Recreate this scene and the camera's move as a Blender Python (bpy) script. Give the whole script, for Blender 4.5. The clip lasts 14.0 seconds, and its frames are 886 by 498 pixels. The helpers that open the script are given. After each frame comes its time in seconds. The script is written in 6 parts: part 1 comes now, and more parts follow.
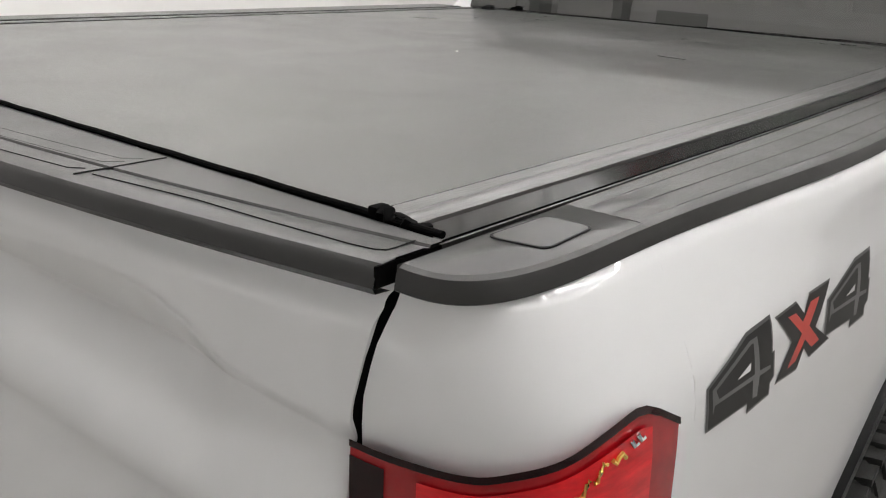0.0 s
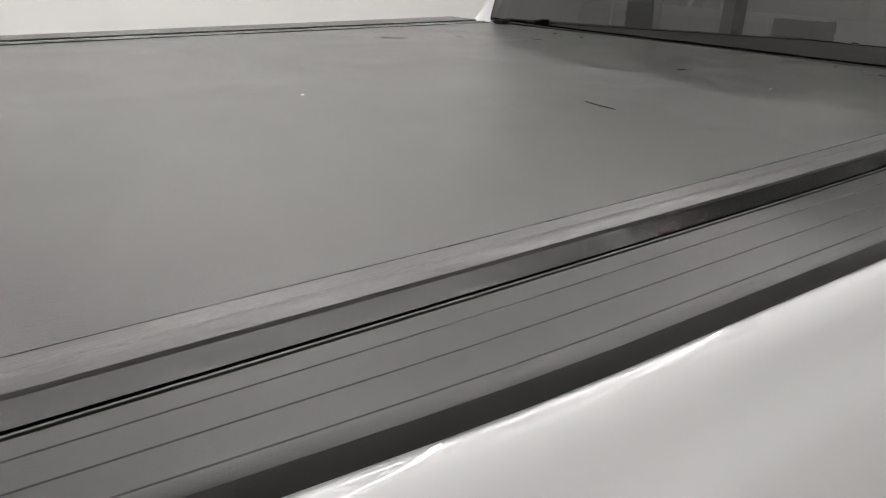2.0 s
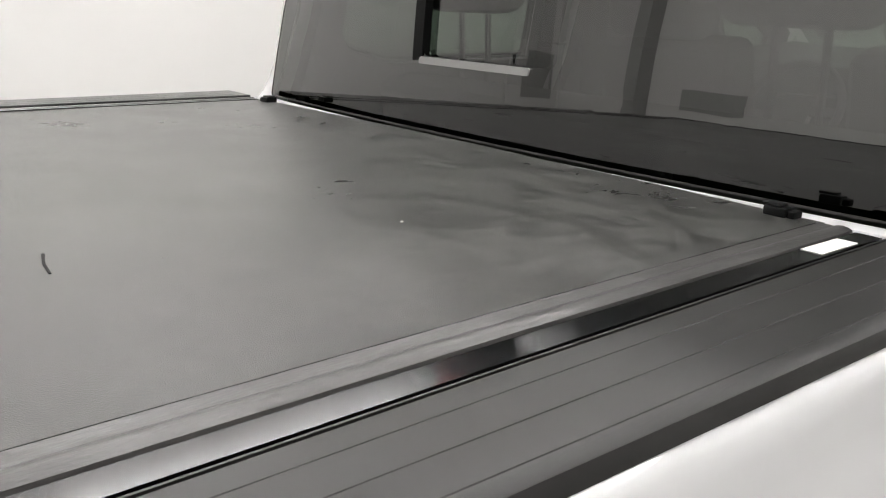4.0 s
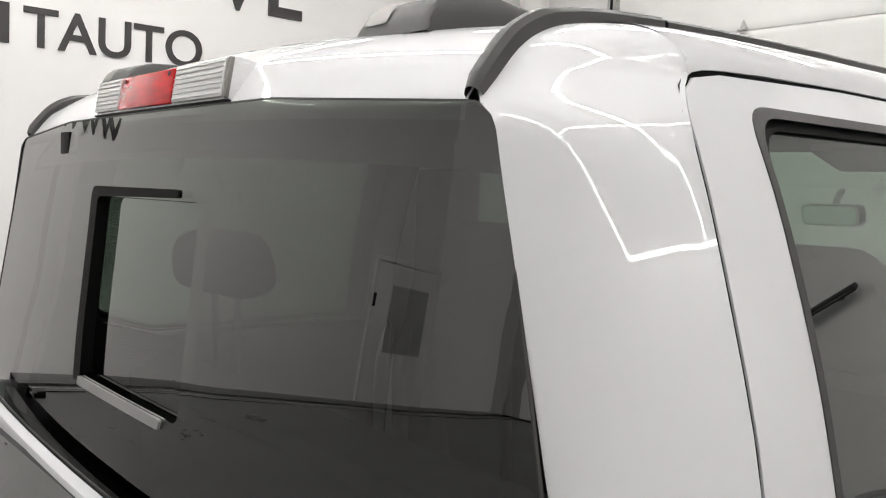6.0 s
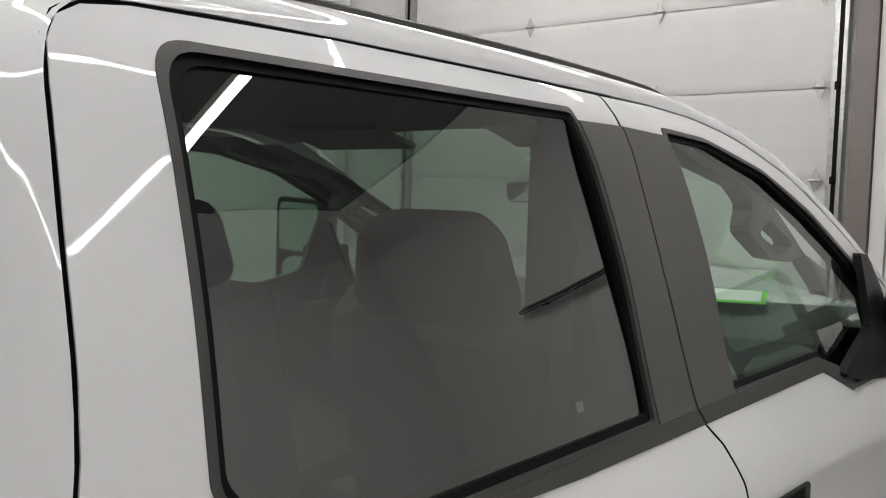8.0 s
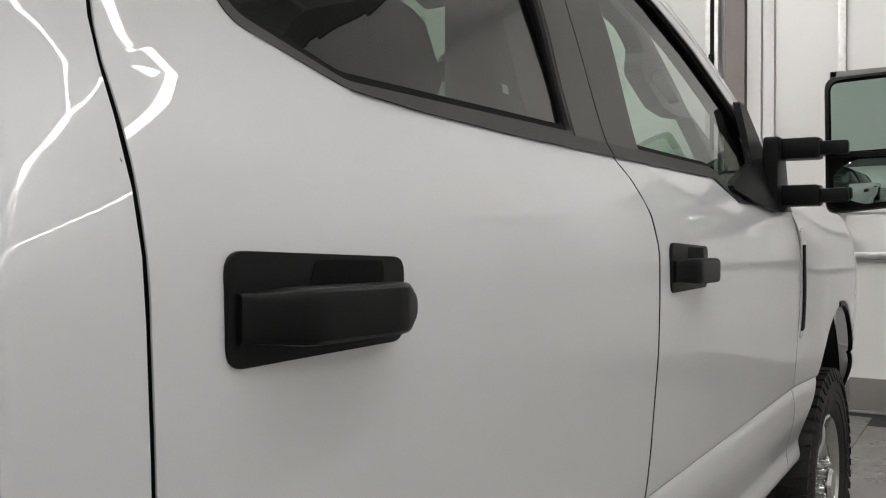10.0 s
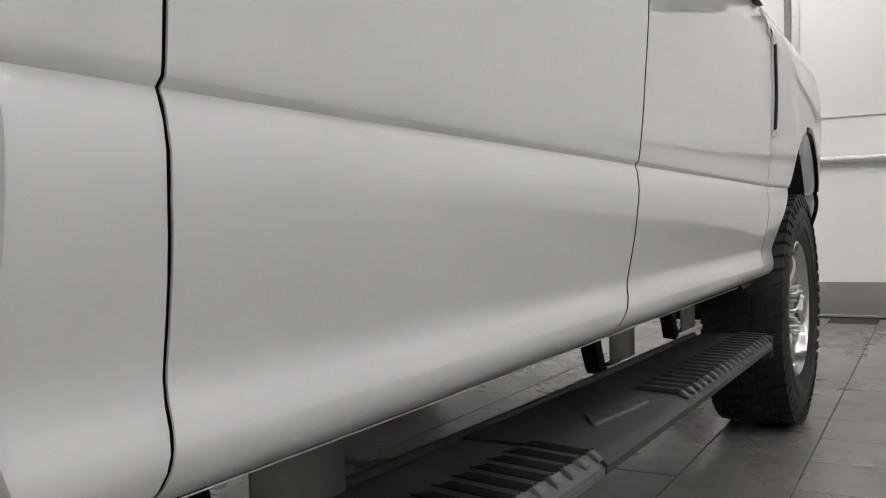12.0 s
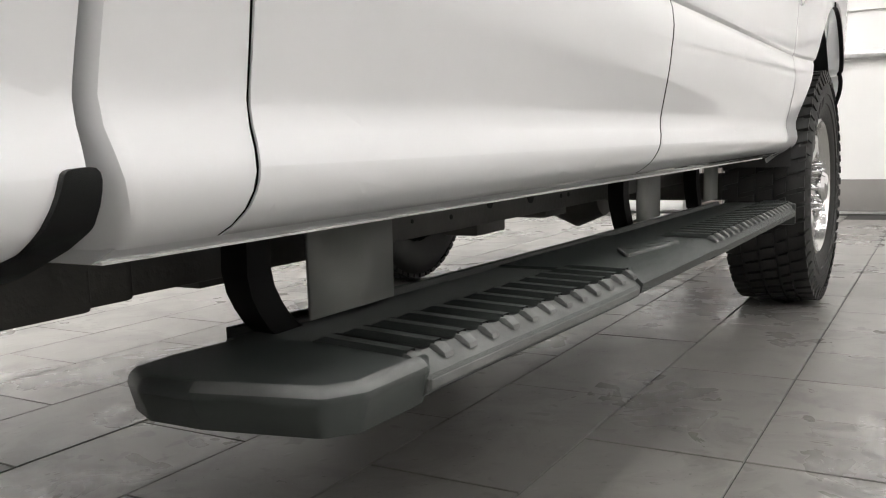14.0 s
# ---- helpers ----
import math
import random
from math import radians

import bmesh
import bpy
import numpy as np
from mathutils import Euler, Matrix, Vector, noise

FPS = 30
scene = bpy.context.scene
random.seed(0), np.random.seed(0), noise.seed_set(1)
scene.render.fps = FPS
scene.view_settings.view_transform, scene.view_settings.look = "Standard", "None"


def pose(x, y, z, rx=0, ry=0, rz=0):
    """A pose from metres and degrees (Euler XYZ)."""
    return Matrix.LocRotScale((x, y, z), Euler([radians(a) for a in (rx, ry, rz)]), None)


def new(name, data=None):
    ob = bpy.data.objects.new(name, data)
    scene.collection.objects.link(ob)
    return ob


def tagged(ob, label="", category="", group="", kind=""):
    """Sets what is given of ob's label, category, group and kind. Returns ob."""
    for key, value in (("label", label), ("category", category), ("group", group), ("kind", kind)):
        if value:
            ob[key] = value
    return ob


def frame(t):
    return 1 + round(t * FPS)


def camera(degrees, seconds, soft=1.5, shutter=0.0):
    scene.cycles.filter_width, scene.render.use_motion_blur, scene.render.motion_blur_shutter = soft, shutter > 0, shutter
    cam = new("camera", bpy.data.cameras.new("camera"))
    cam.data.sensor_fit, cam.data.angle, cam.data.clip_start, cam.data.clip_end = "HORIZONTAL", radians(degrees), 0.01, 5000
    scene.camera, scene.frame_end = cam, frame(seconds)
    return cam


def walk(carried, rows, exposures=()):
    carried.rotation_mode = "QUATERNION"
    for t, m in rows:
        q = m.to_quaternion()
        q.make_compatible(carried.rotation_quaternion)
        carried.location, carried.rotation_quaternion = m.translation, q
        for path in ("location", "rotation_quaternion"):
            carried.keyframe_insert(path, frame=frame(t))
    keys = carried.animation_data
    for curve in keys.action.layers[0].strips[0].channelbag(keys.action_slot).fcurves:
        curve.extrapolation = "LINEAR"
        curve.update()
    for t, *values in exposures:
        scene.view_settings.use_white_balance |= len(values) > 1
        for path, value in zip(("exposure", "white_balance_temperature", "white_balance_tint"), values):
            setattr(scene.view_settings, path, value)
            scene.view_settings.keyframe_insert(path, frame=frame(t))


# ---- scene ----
# ---- camera ----
EXPOSURES = [(0.0, -0.02), (0.5, -0.16), (1.0, -0.22), (1.5, -0.26), (2.2, -0.24), (4.5, 0.05), (5.0, -0.06), (5.5, 0.22), (6.0, -0.33), (6.5, -0.74), (7.5, -0.72), (10.0, -0.56), (10.5, -0.52), (11.0, -0.52), (12.0, -0.25), (13.0, 0.34), (14.0, 0.58)]
cam = camera(53.73, 14.0, soft=1.1)
walk(cam, [
    (0, pose(1.251, -0.430, 1.656, 71.00, -2.41, 39.94)),
    (0.5, pose(1.221, -0.251, 1.667, 71.00, -2.14, 41.81)),
    (1, pose(1.228, -0.100, 1.677, 70.79, -1.44, 44.28)),
    (1.5, pose(1.266, 0.109, 1.694, 70.52, -1.01, 47.69)),
    (2, pose(1.293, 0.299, 1.687, 70.60, -1.33, 50.72)),
    (2.2, pose(1.289, 0.394, 1.682, 70.57, -1.25, 51.30)),
    (4.3, pose(1.288, 1.221, 1.734, 75.96, -1.93, 50.73)),
    (4.5, pose(1.271, 1.293, 1.752, 77.84, -1.90, 50.88)),
    (5, pose(1.219, 1.431, 1.769, 82.57, -3.35, 50.75)),
    (5.5, pose(1.194, 1.615, 1.842, 85.65, -3.17, 50.07)),
    (6, pose(1.237, 1.781, 1.905, 86.50, -2.26, 49.69)),
    (6.5, pose(1.352, 1.906, 1.938, 86.41, -2.04, 48.84)),
    (7, pose(1.431, 2.011, 1.940, 86.25, -2.77, 46.14)),
    (7.5, pose(1.506, 2.059, 1.905, 86.58, -2.04, 42.44)),
    (7.7, pose(1.508, 2.063, 1.888, 86.57, -1.98, 40.98)),
    (9.8, pose(1.554, 1.932, 1.446, 89.05, -0.02, 32.66)),
    (10, pose(1.545, 1.928, 1.364, 89.20, 0.03, 32.21)),
    (10.5, pose(1.507, 1.925, 1.138, 88.71, 0.41, 30.44)),
    (11, pose(1.508, 1.904, 0.950, 88.62, 0.63, 29.34)),
    (11.5, pose(1.498, 1.910, 0.875, 88.58, 0.92, 29.21)),
    (12, pose(1.469, 1.929, 0.784, 88.47, 1.40, 29.27)),
    (12.5, pose(1.441, 1.939, 0.686, 87.50, 1.51, 29.34)),
    (13, pose(1.407, 1.959, 0.608, 85.73, 1.59, 29.42)),
    (13.5, pose(1.404, 1.964, 0.604, 84.06, 1.48, 29.58)),
    (14, pose(1.447, 1.869, 0.642, 83.18, 1.83, 29.96)),
], EXPOSURES)

# ---- light and air ----
world = bpy.data.worlds.new("world")
scene.world = world
world.use_nodes = True
world.node_tree.nodes["Background"].inputs[0].default_value = (0.9, 0.95, 1.0, 1)
world.node_tree.nodes["Background"].inputs[1].default_value = 0.05
TUBE_POWER = 60.0


# ---- materials ----
def material(name, base, rough=0.5, metal=0.0, coat=0.0, bump=0.0, bump_scale=200.0, vary=0.0, vary_scale=4.0, rough_vary=0.0, spec=0.5, stretch=(1, 1, 1)):
    """A Principled surface with grain (fine bump) and broad uneven colour and gloss."""
    m = bpy.data.materials.new(name)
    m.use_nodes = True
    nt = m.node_tree
    b = nt.nodes["Principled BSDF"]
    b.inputs["Base Color"].default_value = (*base, 1)
    b.inputs["Roughness"].default_value = rough
    b.inputs["Metallic"].default_value = metal
    b.inputs["Coat Weight"].default_value = coat
    b.inputs["Coat Roughness"].default_value = 0.03
    b.inputs["Specular IOR Level"].default_value = spec
    tc = nt.nodes.new("ShaderNodeTexCoord")
    mp = nt.nodes.new("ShaderNodeMapping")
    mp.inputs["Scale"].default_value = stretch
    nt.links.new(tc.outputs["Object"], mp.inputs["Vector"])
    if vary or rough_vary:
        n = nt.nodes.new("ShaderNodeTexNoise")
        n.inputs["Scale"].default_value = vary_scale
        n.inputs["Detail"].default_value = 5
        n.inputs["Roughness"].default_value = 0.6
        nt.links.new(mp.outputs["Vector"], n.inputs["Vector"])
        if vary:
            r = nt.nodes.new("ShaderNodeMapRange")
            r.inputs[1].default_value, r.inputs[2].default_value = 0.3, 0.7
            r.inputs[3].default_value, r.inputs[4].default_value = 1 - vary, 1 + vary
            nt.links.new(n.outputs["Fac"], r.inputs[0])
            mx = nt.nodes.new("ShaderNodeVectorMath")
            mx.operation = "SCALE"
            mx.inputs[0].default_value = base
            nt.links.new(r.outputs[0], mx.inputs["Scale"])
            nt.links.new(mx.outputs[0], b.inputs["Base Color"])
        if rough_vary:
            r = nt.nodes.new("ShaderNodeMapRange")
            r.inputs[1].default_value, r.inputs[2].default_value = 0.3, 0.7
            r.inputs[3].default_value, r.inputs[4].default_value = max(rough - rough_vary, 0.02), rough + rough_vary
            nt.links.new(n.outputs["Fac"], r.inputs[0])
            nt.links.new(r.outputs[0], b.inputs["Roughness"])
    if bump:
        n = nt.nodes.new("ShaderNodeTexNoise")
        n.inputs["Scale"].default_value = bump_scale
        n.inputs["Detail"].default_value = 3
        nt.links.new(mp.outputs["Vector"], n.inputs["Vector"])
        bp = nt.nodes.new("ShaderNodeBump")
        bp.inputs["Strength"].default_value = bump
        bp.inputs["Distance"].default_value = 0.002
        nt.links.new(n.outputs["Fac"], bp.inputs["Height"])
        nt.links.new(bp.outputs[0], b.inputs["Normal"])
    return m


def glass(name, tint, ior=1.6):
    """A thin pane: tinted see-through with a clear reflection."""
    m = bpy.data.materials.new(name)
    m.use_nodes = True
    nt = m.node_tree
    nt.nodes.remove(nt.nodes["Principled BSDF"])
    t = nt.nodes.new("ShaderNodeBsdfTransparent")
    t.inputs[0].default_value = (*tint, 1)
    g = nt.nodes.new("ShaderNodeBsdfGlossy")
    g.inputs["Roughness"].default_value = 0.0
    lw = nt.nodes.new("ShaderNodeLayerWeight")
    lw.inputs["Blend"].default_value = 0.5
    pw = nt.nodes.new("ShaderNodeMath")
    pw.operation = "POWER"
    pw.inputs[1].default_value = 4.0
    nt.links.new(lw.outputs["Facing"], pw.inputs[0])
    f = nt.nodes.new("ShaderNodeMapRange")
    f.inputs[3].default_value, f.inputs[4].default_value = ((ior - 1) / (ior + 1)) ** 2, 1.0
    nt.links.new(pw.outputs[0], f.inputs[0])
    mx = nt.nodes.new("ShaderNodeMixShader")
    nt.links.new(f.outputs[0], mx.inputs[0])
    nt.links.new(t.outputs[0], mx.inputs[1])
    nt.links.new(g.outputs[0], mx.inputs[2])
    nt.links.new(mx.outputs[0], nt.nodes["Material Output"].inputs[0])
    return m


def glow(name, colour, strength):
    m = bpy.data.materials.new(name)
    m.use_nodes = True
    nt = m.node_tree
    nt.nodes.remove(nt.nodes["Principled BSDF"])
    e = nt.nodes.new("ShaderNodeEmission")
    e.inputs[0].default_value = (*colour, 1)
    e.inputs[1].default_value = strength
    nt.links.new(e.outputs[0], nt.nodes["Material Output"].inputs[0])
    return m


def vinyl(name):
    """Black woven-backed vinyl with creases, chalky scuffs and hazy mottling."""
    m = material(name, (0.036, 0.036, 0.034), 0.36, bump=0.25, bump_scale=900)
    nt = m.node_tree
    b = nt.nodes["Principled BSDF"]
    tc = nt.nodes["Texture Coordinate"]
    haze = nt.nodes.new("ShaderNodeTexNoise")
    haze.inputs["Scale"].default_value = 3.2
    haze.inputs["Detail"].default_value = 8
    haze.inputs["Roughness"].default_value = 0.62
    haze.inputs["Distortion"].default_value = 0.6
    nt.links.new(tc.outputs["Object"], haze.inputs["Vector"])
    ramp = nt.nodes.new("ShaderNodeMapRange")
    ramp.inputs[1].default_value, ramp.inputs[2].default_value = 0.35, 0.75
    ramp.inputs[3].default_value, ramp.inputs[4].default_value = 0.28, 0.38
    nt.links.new(haze.outputs["Fac"], ramp.inputs[0])
    rub = nt.nodes.new("ShaderNodeMath")
    rub.operation = "MULTIPLY_ADD"
    rub.inputs[1].default_value = 0.055
    nt.links.new(ramp.outputs[0], rub.inputs[2])
    nt.links.new(rub.outputs[0], b.inputs["Roughness"])
    col = nt.nodes.new("ShaderNodeMapRange")
    col.inputs[1].default_value, col.inputs[2].default_value = 0.40, 0.72
    col.inputs[3].default_value, col.inputs[4].default_value = 0.65, 1.70
    mott = nt.nodes.new("ShaderNodeTexNoise")
    mott.inputs["Scale"].default_value = 21
    mott.inputs["Detail"].default_value = 6
    mott.inputs["Distortion"].default_value = 1.2
    nt.links.new(tc.outputs["Object"], mott.inputs["Vector"])
    sum_ = nt.nodes.new("ShaderNodeMath")
    sum_.operation = "MULTIPLY_ADD"
    sum_.inputs[1].default_value = 0.45
    # the mottling grows stronger towards the cab end
    xyz = nt.nodes.new("ShaderNodeSeparateXYZ")
    nt.links.new(tc.outputs["Object"], xyz.inputs[0])
    amp = nt.nodes.new("ShaderNodeMapRange")
    amp.inputs[1].default_value, amp.inputs[2].default_value = 1.2, 2.15
    amp.inputs[3].default_value, amp.inputs[4].default_value = 0.35, 4.2
    nt.links.new(xyz.outputs["Y"], amp.inputs[0])
    off = nt.nodes.new("ShaderNodeMath")
    off.operation = "SUBTRACT"
    off.inputs[1].default_value = 0.5
    nt.links.new(mott.outputs["Fac"], off.inputs[0])
    mul = nt.nodes.new("ShaderNodeMath")
    mul.operation = "MULTIPLY_ADD"
    mul.inputs[2].default_value = 0.5
    nt.links.new(off.outputs[0], mul.inputs[0])
    nt.links.new(amp.outputs[0], mul.inputs[1])
    nt.links.new(mul.outputs[0], sum_.inputs[0])
    swing = nt.nodes.new("ShaderNodeMath")
    swing.operation = "SUBTRACT"
    swing.inputs[1].default_value = 0.5
    nt.links.new(mul.outputs[0], swing.inputs[0])
    nt.links.new(swing.outputs[0], rub.inputs[0])
    half = nt.nodes.new("ShaderNodeMath")
    half.operation = "MULTIPLY"
    half.inputs[1].default_value = 0.60
    nt.links.new(haze.outputs["Fac"], half.inputs[0])
    nt.links.new(half.outputs[0], sum_.inputs[2])
    nt.links.new(sum_.outputs[0], col.inputs[0])
    sc = nt.nodes.new("ShaderNodeVectorMath")
    sc.operation = "SCALE"
    sc.inputs[0].default_value = (0.036, 0.036, 0.034)
    nt.links.new(col.outputs[0], sc.inputs["Scale"])
    nt.links.new(sc.outputs[0], b.inputs["Base Color"])
    crease = nt.nodes.new("ShaderNodeTexNoise")
    crease.inputs["Scale"].default_value = 9
    crease.inputs["Detail"].default_value = 4
    nt.links.new(tc.outputs["Object"], crease.inputs["Vector"])
    bp = nt.nodes.new("ShaderNodeBump")
    bp.inputs["Strength"].default_value = 0.035
    bp.inputs["Distance"].default_value = 0.01
    nt.links.new(crease.outputs["Fac"], bp.inputs["Height"])
    nt.links.new(nt.nodes["Bump"].outputs[0], bp.inputs["Normal"])
    nt.links.new(bp.outputs[0], b.inputs["Normal"])
    return m


def tile_material(name):
    """Slate-grey porcelain, damp in places, with grey-brown dried dirt, speckles of grit and water beads."""
    base = (0.222, 0.214, 0.200)
    m = material(name, base, 0.35)
    nt = m.node_tree
    b = nt.nodes["Principled BSDF"]
    geo = nt.nodes.new("ShaderNodeNewGeometry")

    def noise_at(scale, detail, rough=0.5, distort=0.0, stretch=(1, 1, 1)):
        mp = nt.nodes.new("ShaderNodeMapping")
        mp.inputs["Scale"].default_value = stretch
        nt.links.new(geo.outputs["Position"], mp.inputs["Vector"])
        n = nt.nodes.new("ShaderNodeTexNoise")
        n.inputs["Scale"].default_value = scale
        n.inputs["Detail"].default_value = detail
        n.inputs["Roughness"].default_value = rough
        n.inputs["Distortion"].default_value = distort
        nt.links.new(mp.outputs["Vector"], n.inputs["Vector"])
        return n.outputs["Fac"]

    def ramp(source, a, c, lo, hi):
        r = nt.nodes.new("ShaderNodeMapRange")
        for k, v in zip((1, 2, 3, 4), (a, c, lo, hi)):
            r.inputs[k].default_value = v
        nt.links.new(source, r.inputs[0])
        return r.outputs[0]

    def math_node(op, p, q):
        n = nt.nodes.new("ShaderNodeMath")
        n.operation = op
        for k, v in enumerate((p, q)):
            if isinstance(v, (int, float)):
                n.inputs[k].default_value = v
            else:
                nt.links.new(v, n.inputs[k])
        return n.outputs[0]

    damp = noise_at(1.1, 4, 0.55, 0.4)
    grime = noise_at(4.5, 7, 0.62, 0.8)
    grit = noise_at(46, 5, 0.7)
    info = nt.nodes.new("ShaderNodeObjectInfo")
    tone = ramp(info.outputs["Random"], 0, 1, 0.93, 1.07)
    patch = math_node("MULTIPLY", ramp(damp, 0.46, 0.62, 0.25, 1.0), ramp(grime, 0.47, 0.62, 0.0, 1.0))
    speck = math_node("MULTIPLY", ramp(grit, 0.60, 0.68, 0.0, 1.0), ramp(grime, 0.44, 0.60, 0.0, 1.0))
    spot = math_node("MULTIPLY", ramp(noise_at(17, 2, 0.45, 0.3), 0.60, 0.65, 0.0, 1.0), ramp(damp, 0.44, 0.56, 0.0, 1.0))
    dirt = math_node("MAXIMUM", math_node("MULTIPLY", patch, 0.55), math_node("MAXIMUM", math_node("MULTIPLY", speck, 0.72), math_node("MULTIPLY", spot, 0.50)))
    shade = math_node("MULTIPLY", tone, math_node("SUBTRACT", 1.0, dirt))
    sc = nt.nodes.new("ShaderNodeVectorMath")
    sc.operation = "SCALE"
    sc.inputs[0].default_value = base
    nt.links.new(shade, sc.inputs["Scale"])
    nt.links.new(sc.outputs[0], b.inputs["Base Color"])
    wet = math_node("SUBTRACT", ramp(damp, 0.40, 0.62, 0.36, 0.20), math_node("MULTIPLY", dirt, -0.25))
    nt.links.new(wet, b.inputs["Roughness"])
    bead = ramp(noise_at(26, 2, 0.4, 0.0, (1.0, 0.55, 1.0)), 0.66, 0.74, 0.0, 1.0)
    bp = nt.nodes.new("ShaderNodeBump")
    bp.inputs["Strength"].default_value = 0.35
    bp.inputs["Distance"].default_value = 0.0012
    nt.links.new(math_node("ADD", bead, math_node("MULTIPLY", speck, 0.5)), bp.inputs["Height"])
    nt.links.new(bp.outputs[0], b.inputs["Normal"])
    return m


PAINT = material("white_paint", (0.780, 0.786, 0.797), 0.5, coat=1.0, spec=0.10, bump=0.012, bump_scale=350, vary=0.015, vary_scale=3)
PAINT.node_tree.nodes["Principled BSDF"].inputs["Coat Roughness"].default_value = 0.006
PAINT.node_tree.nodes["Principled BSDF"].inputs["Coat IOR"].default_value = 1.62
CAP = material("rail_plastic", (0.020, 0.0196, 0.019), 0.33, spec=0.34, bump=0.14, bump_scale=1500, vary=0.15, vary_scale=6, rough_vary=0.06)
BLACK = material("black_plastic", (0.006, 0.0065, 0.0065), 0.36, spec=0.18, bump=0.3, bump_scale=1200, vary=0.1, vary_scale=8)
TRIM = material("pillar_trim", (0.046, 0.045, 0.043), 0.45, bump=0.2, bump_scale=1500, vary=0.06)
PILLAR = material("pillar_cover_trim", (0.088, 0.086, 0.081), 0.42, bump=0.2, bump_scale=1500, vary=0.06)
TRIM_PALE = material("grey_inner_trim", (0.16, 0.16, 0.155), 0.6, bump=0.2, bump_scale=900, vary=0.05)
# black rubber, also the painted shade of the step's tread slots
SEAL = material("seal_and_slot_black", (0.005, 0.005, 0.005), 0.6, spec=0.12, bump=0.2, bump_scale=600)
STRIP = material("anodised_track", (0.100, 0.100, 0.102), 0.12, metal=1.0, rough_vary=0.02, vary_scale=3)
GAP = material("gap_rubber", (0.003, 0.003, 0.003), 0.8, spec=0.02, bump=0.1, bump_scale=300)
RIDGE = material("track_ridge", (0.055, 0.053, 0.052), 0.36, bump=0.25, bump_scale=120, vary=0.2, vary_scale=14, stretch=(3, 0.6, 3))
VINYL = vinyl("cover_vinyl")
STEP = material("step_coat", (0.029, 0.035, 0.032), 0.38, spec=0.5, bump=0.6, bump_scale=1800, vary=0.12, vary_scale=9)
STEP_WORN = material("step_worn_coat", (0.066, 0.072, 0.068), 0.45, spec=0.4, bump=0.6, bump_scale=1500, vary=0.2, vary_scale=14)
# pale tone for teeth and badge, and for highlights painted on the step's edges
STEP_EDGE = material("step_pale_edge", (0.13, 0.135, 0.13), 0.5, bump=0.4, bump_scale=900, vary=0.2, vary_scale=18)
BRACKET = material("bracket_coat", (0.175, 0.18, 0.168), 0.45, bump=0.3, bump_scale=700, vary=0.15)
CHASSIS = material("chassis_black", (0.050, 0.048, 0.042), 0.55, bump=0.5, bump_scale=90, vary=0.4, vary_scale=5)
RUBBER = material("tyre_rubber", (0.016, 0.016, 0.015), 0.62, bump=0.4, bump_scale=260, vary=0.25, vary_scale=12)
CHROME = material("chrome", (0.78, 0.78, 0.78), 0.08, metal=1.0, rough_vary=0.03, vary_scale=10)
ALLOY = material("machined_alloy", (0.62, 0.62, 0.61), 0.2, metal=1.0, rough_vary=0.06, vary_scale=14)
DARK = material("dark_inside", (0.03, 0.03, 0.03), 0.7, vary=0.1)
CLOTH = material("seat_cloth", (0.055, 0.055, 0.052), 0.85, bump=0.6, bump_scale=900, vary=0.15, vary_scale=10)
LINER = material("headliner", (0.32, 0.32, 0.30), 0.9, bump=0.3, bump_scale=700, vary=0.05)
DASH = material("dash_plastic", (0.04, 0.04, 0.042), 0.5, bump=0.3, bump_scale=800, vary=0.1)
PRIVACY = glass("privacy_glass", (0.34, 0.43, 0.37), 2.90)
REAR_PANE = glass("rear_privacy_glass", (0.105, 0.125, 0.105), 2.55)
CLEAR = glass("green_clear_glass", (0.72, 0.83, 0.76), 1.5)
MIRROR = material("mirror_silver", (0.42, 0.54, 0.48), 0.0, metal=1.0)
RED = material("red_lens", (0.66, 0.006, 0.012), 0.10, coat=0.6, spec=0.3, vary=0.30, vary_scale=22, stretch=(1, 1, 4))
RED_BODY = material("deep_red_lens", (0.34, 0.004, 0.008), 0.08, coat=0.6, spec=0.3, vary=0.2, vary_scale=30)
RED_DARK = material("dark_red_lens", (0.012, 0.001, 0.002), 0.12, coat=0.2, spec=0.2)
BAY = material("pale_grey_paint", (0.40, 0.40, 0.39), 0.6, bump=0.1, bump_scale=60, vary=0.05, vary_scale=2)
AMBER = material("amber_reflector", (0.95, 0.55, 0.12), 0.15, metal=0.6, coat=1.0)
CLEAR_LENS = material("clear_lens", (0.80, 0.80, 0.80), 0.18, coat=1.0, bump=0.5, bump_scale=60, stretch=(1, 1, 12))
WALL = material("wall_paint", (0.755, 0.748, 0.737), 0.55, bump=0.08, bump_scale=160, vary=0.015, vary_scale=1.2)
PANEL = material("gloss_wall_panel", (0.78, 0.775, 0.76), 0.30, bump=0.05, bump_scale=12, vary=0.02, vary_scale=0.9)
DOOR = material("garage_panel", (0.63, 0.63, 0.615), 0.55, bump=0.15, bump_scale=90, vary=0.03, vary_scale=3)
STEEL = material("galvanised_steel", (0.45, 0.45, 0.44), 0.35, metal=0.9, vary=0.15, vary_scale=20)
KERB = material("grey_base_panel", (0.20, 0.19, 0.18), 0.4, bump=0.1, bump_scale=80, vary=0.08, vary_scale=2)
BROWN = material("taupe_post", (0.20, 0.175, 0.165), 0.5, bump=0.1, bump_scale=100, vary=0.06)
LETTER = material("sign_black", (0.03, 0.028, 0.027), 0.5, vary=0.05)
DECK = material("ceiling_deck", (0.16, 0.16, 0.16), 0.5, metal=0.0, bump=0.1, bump_scale=40, vary=0.08, vary_scale=2)
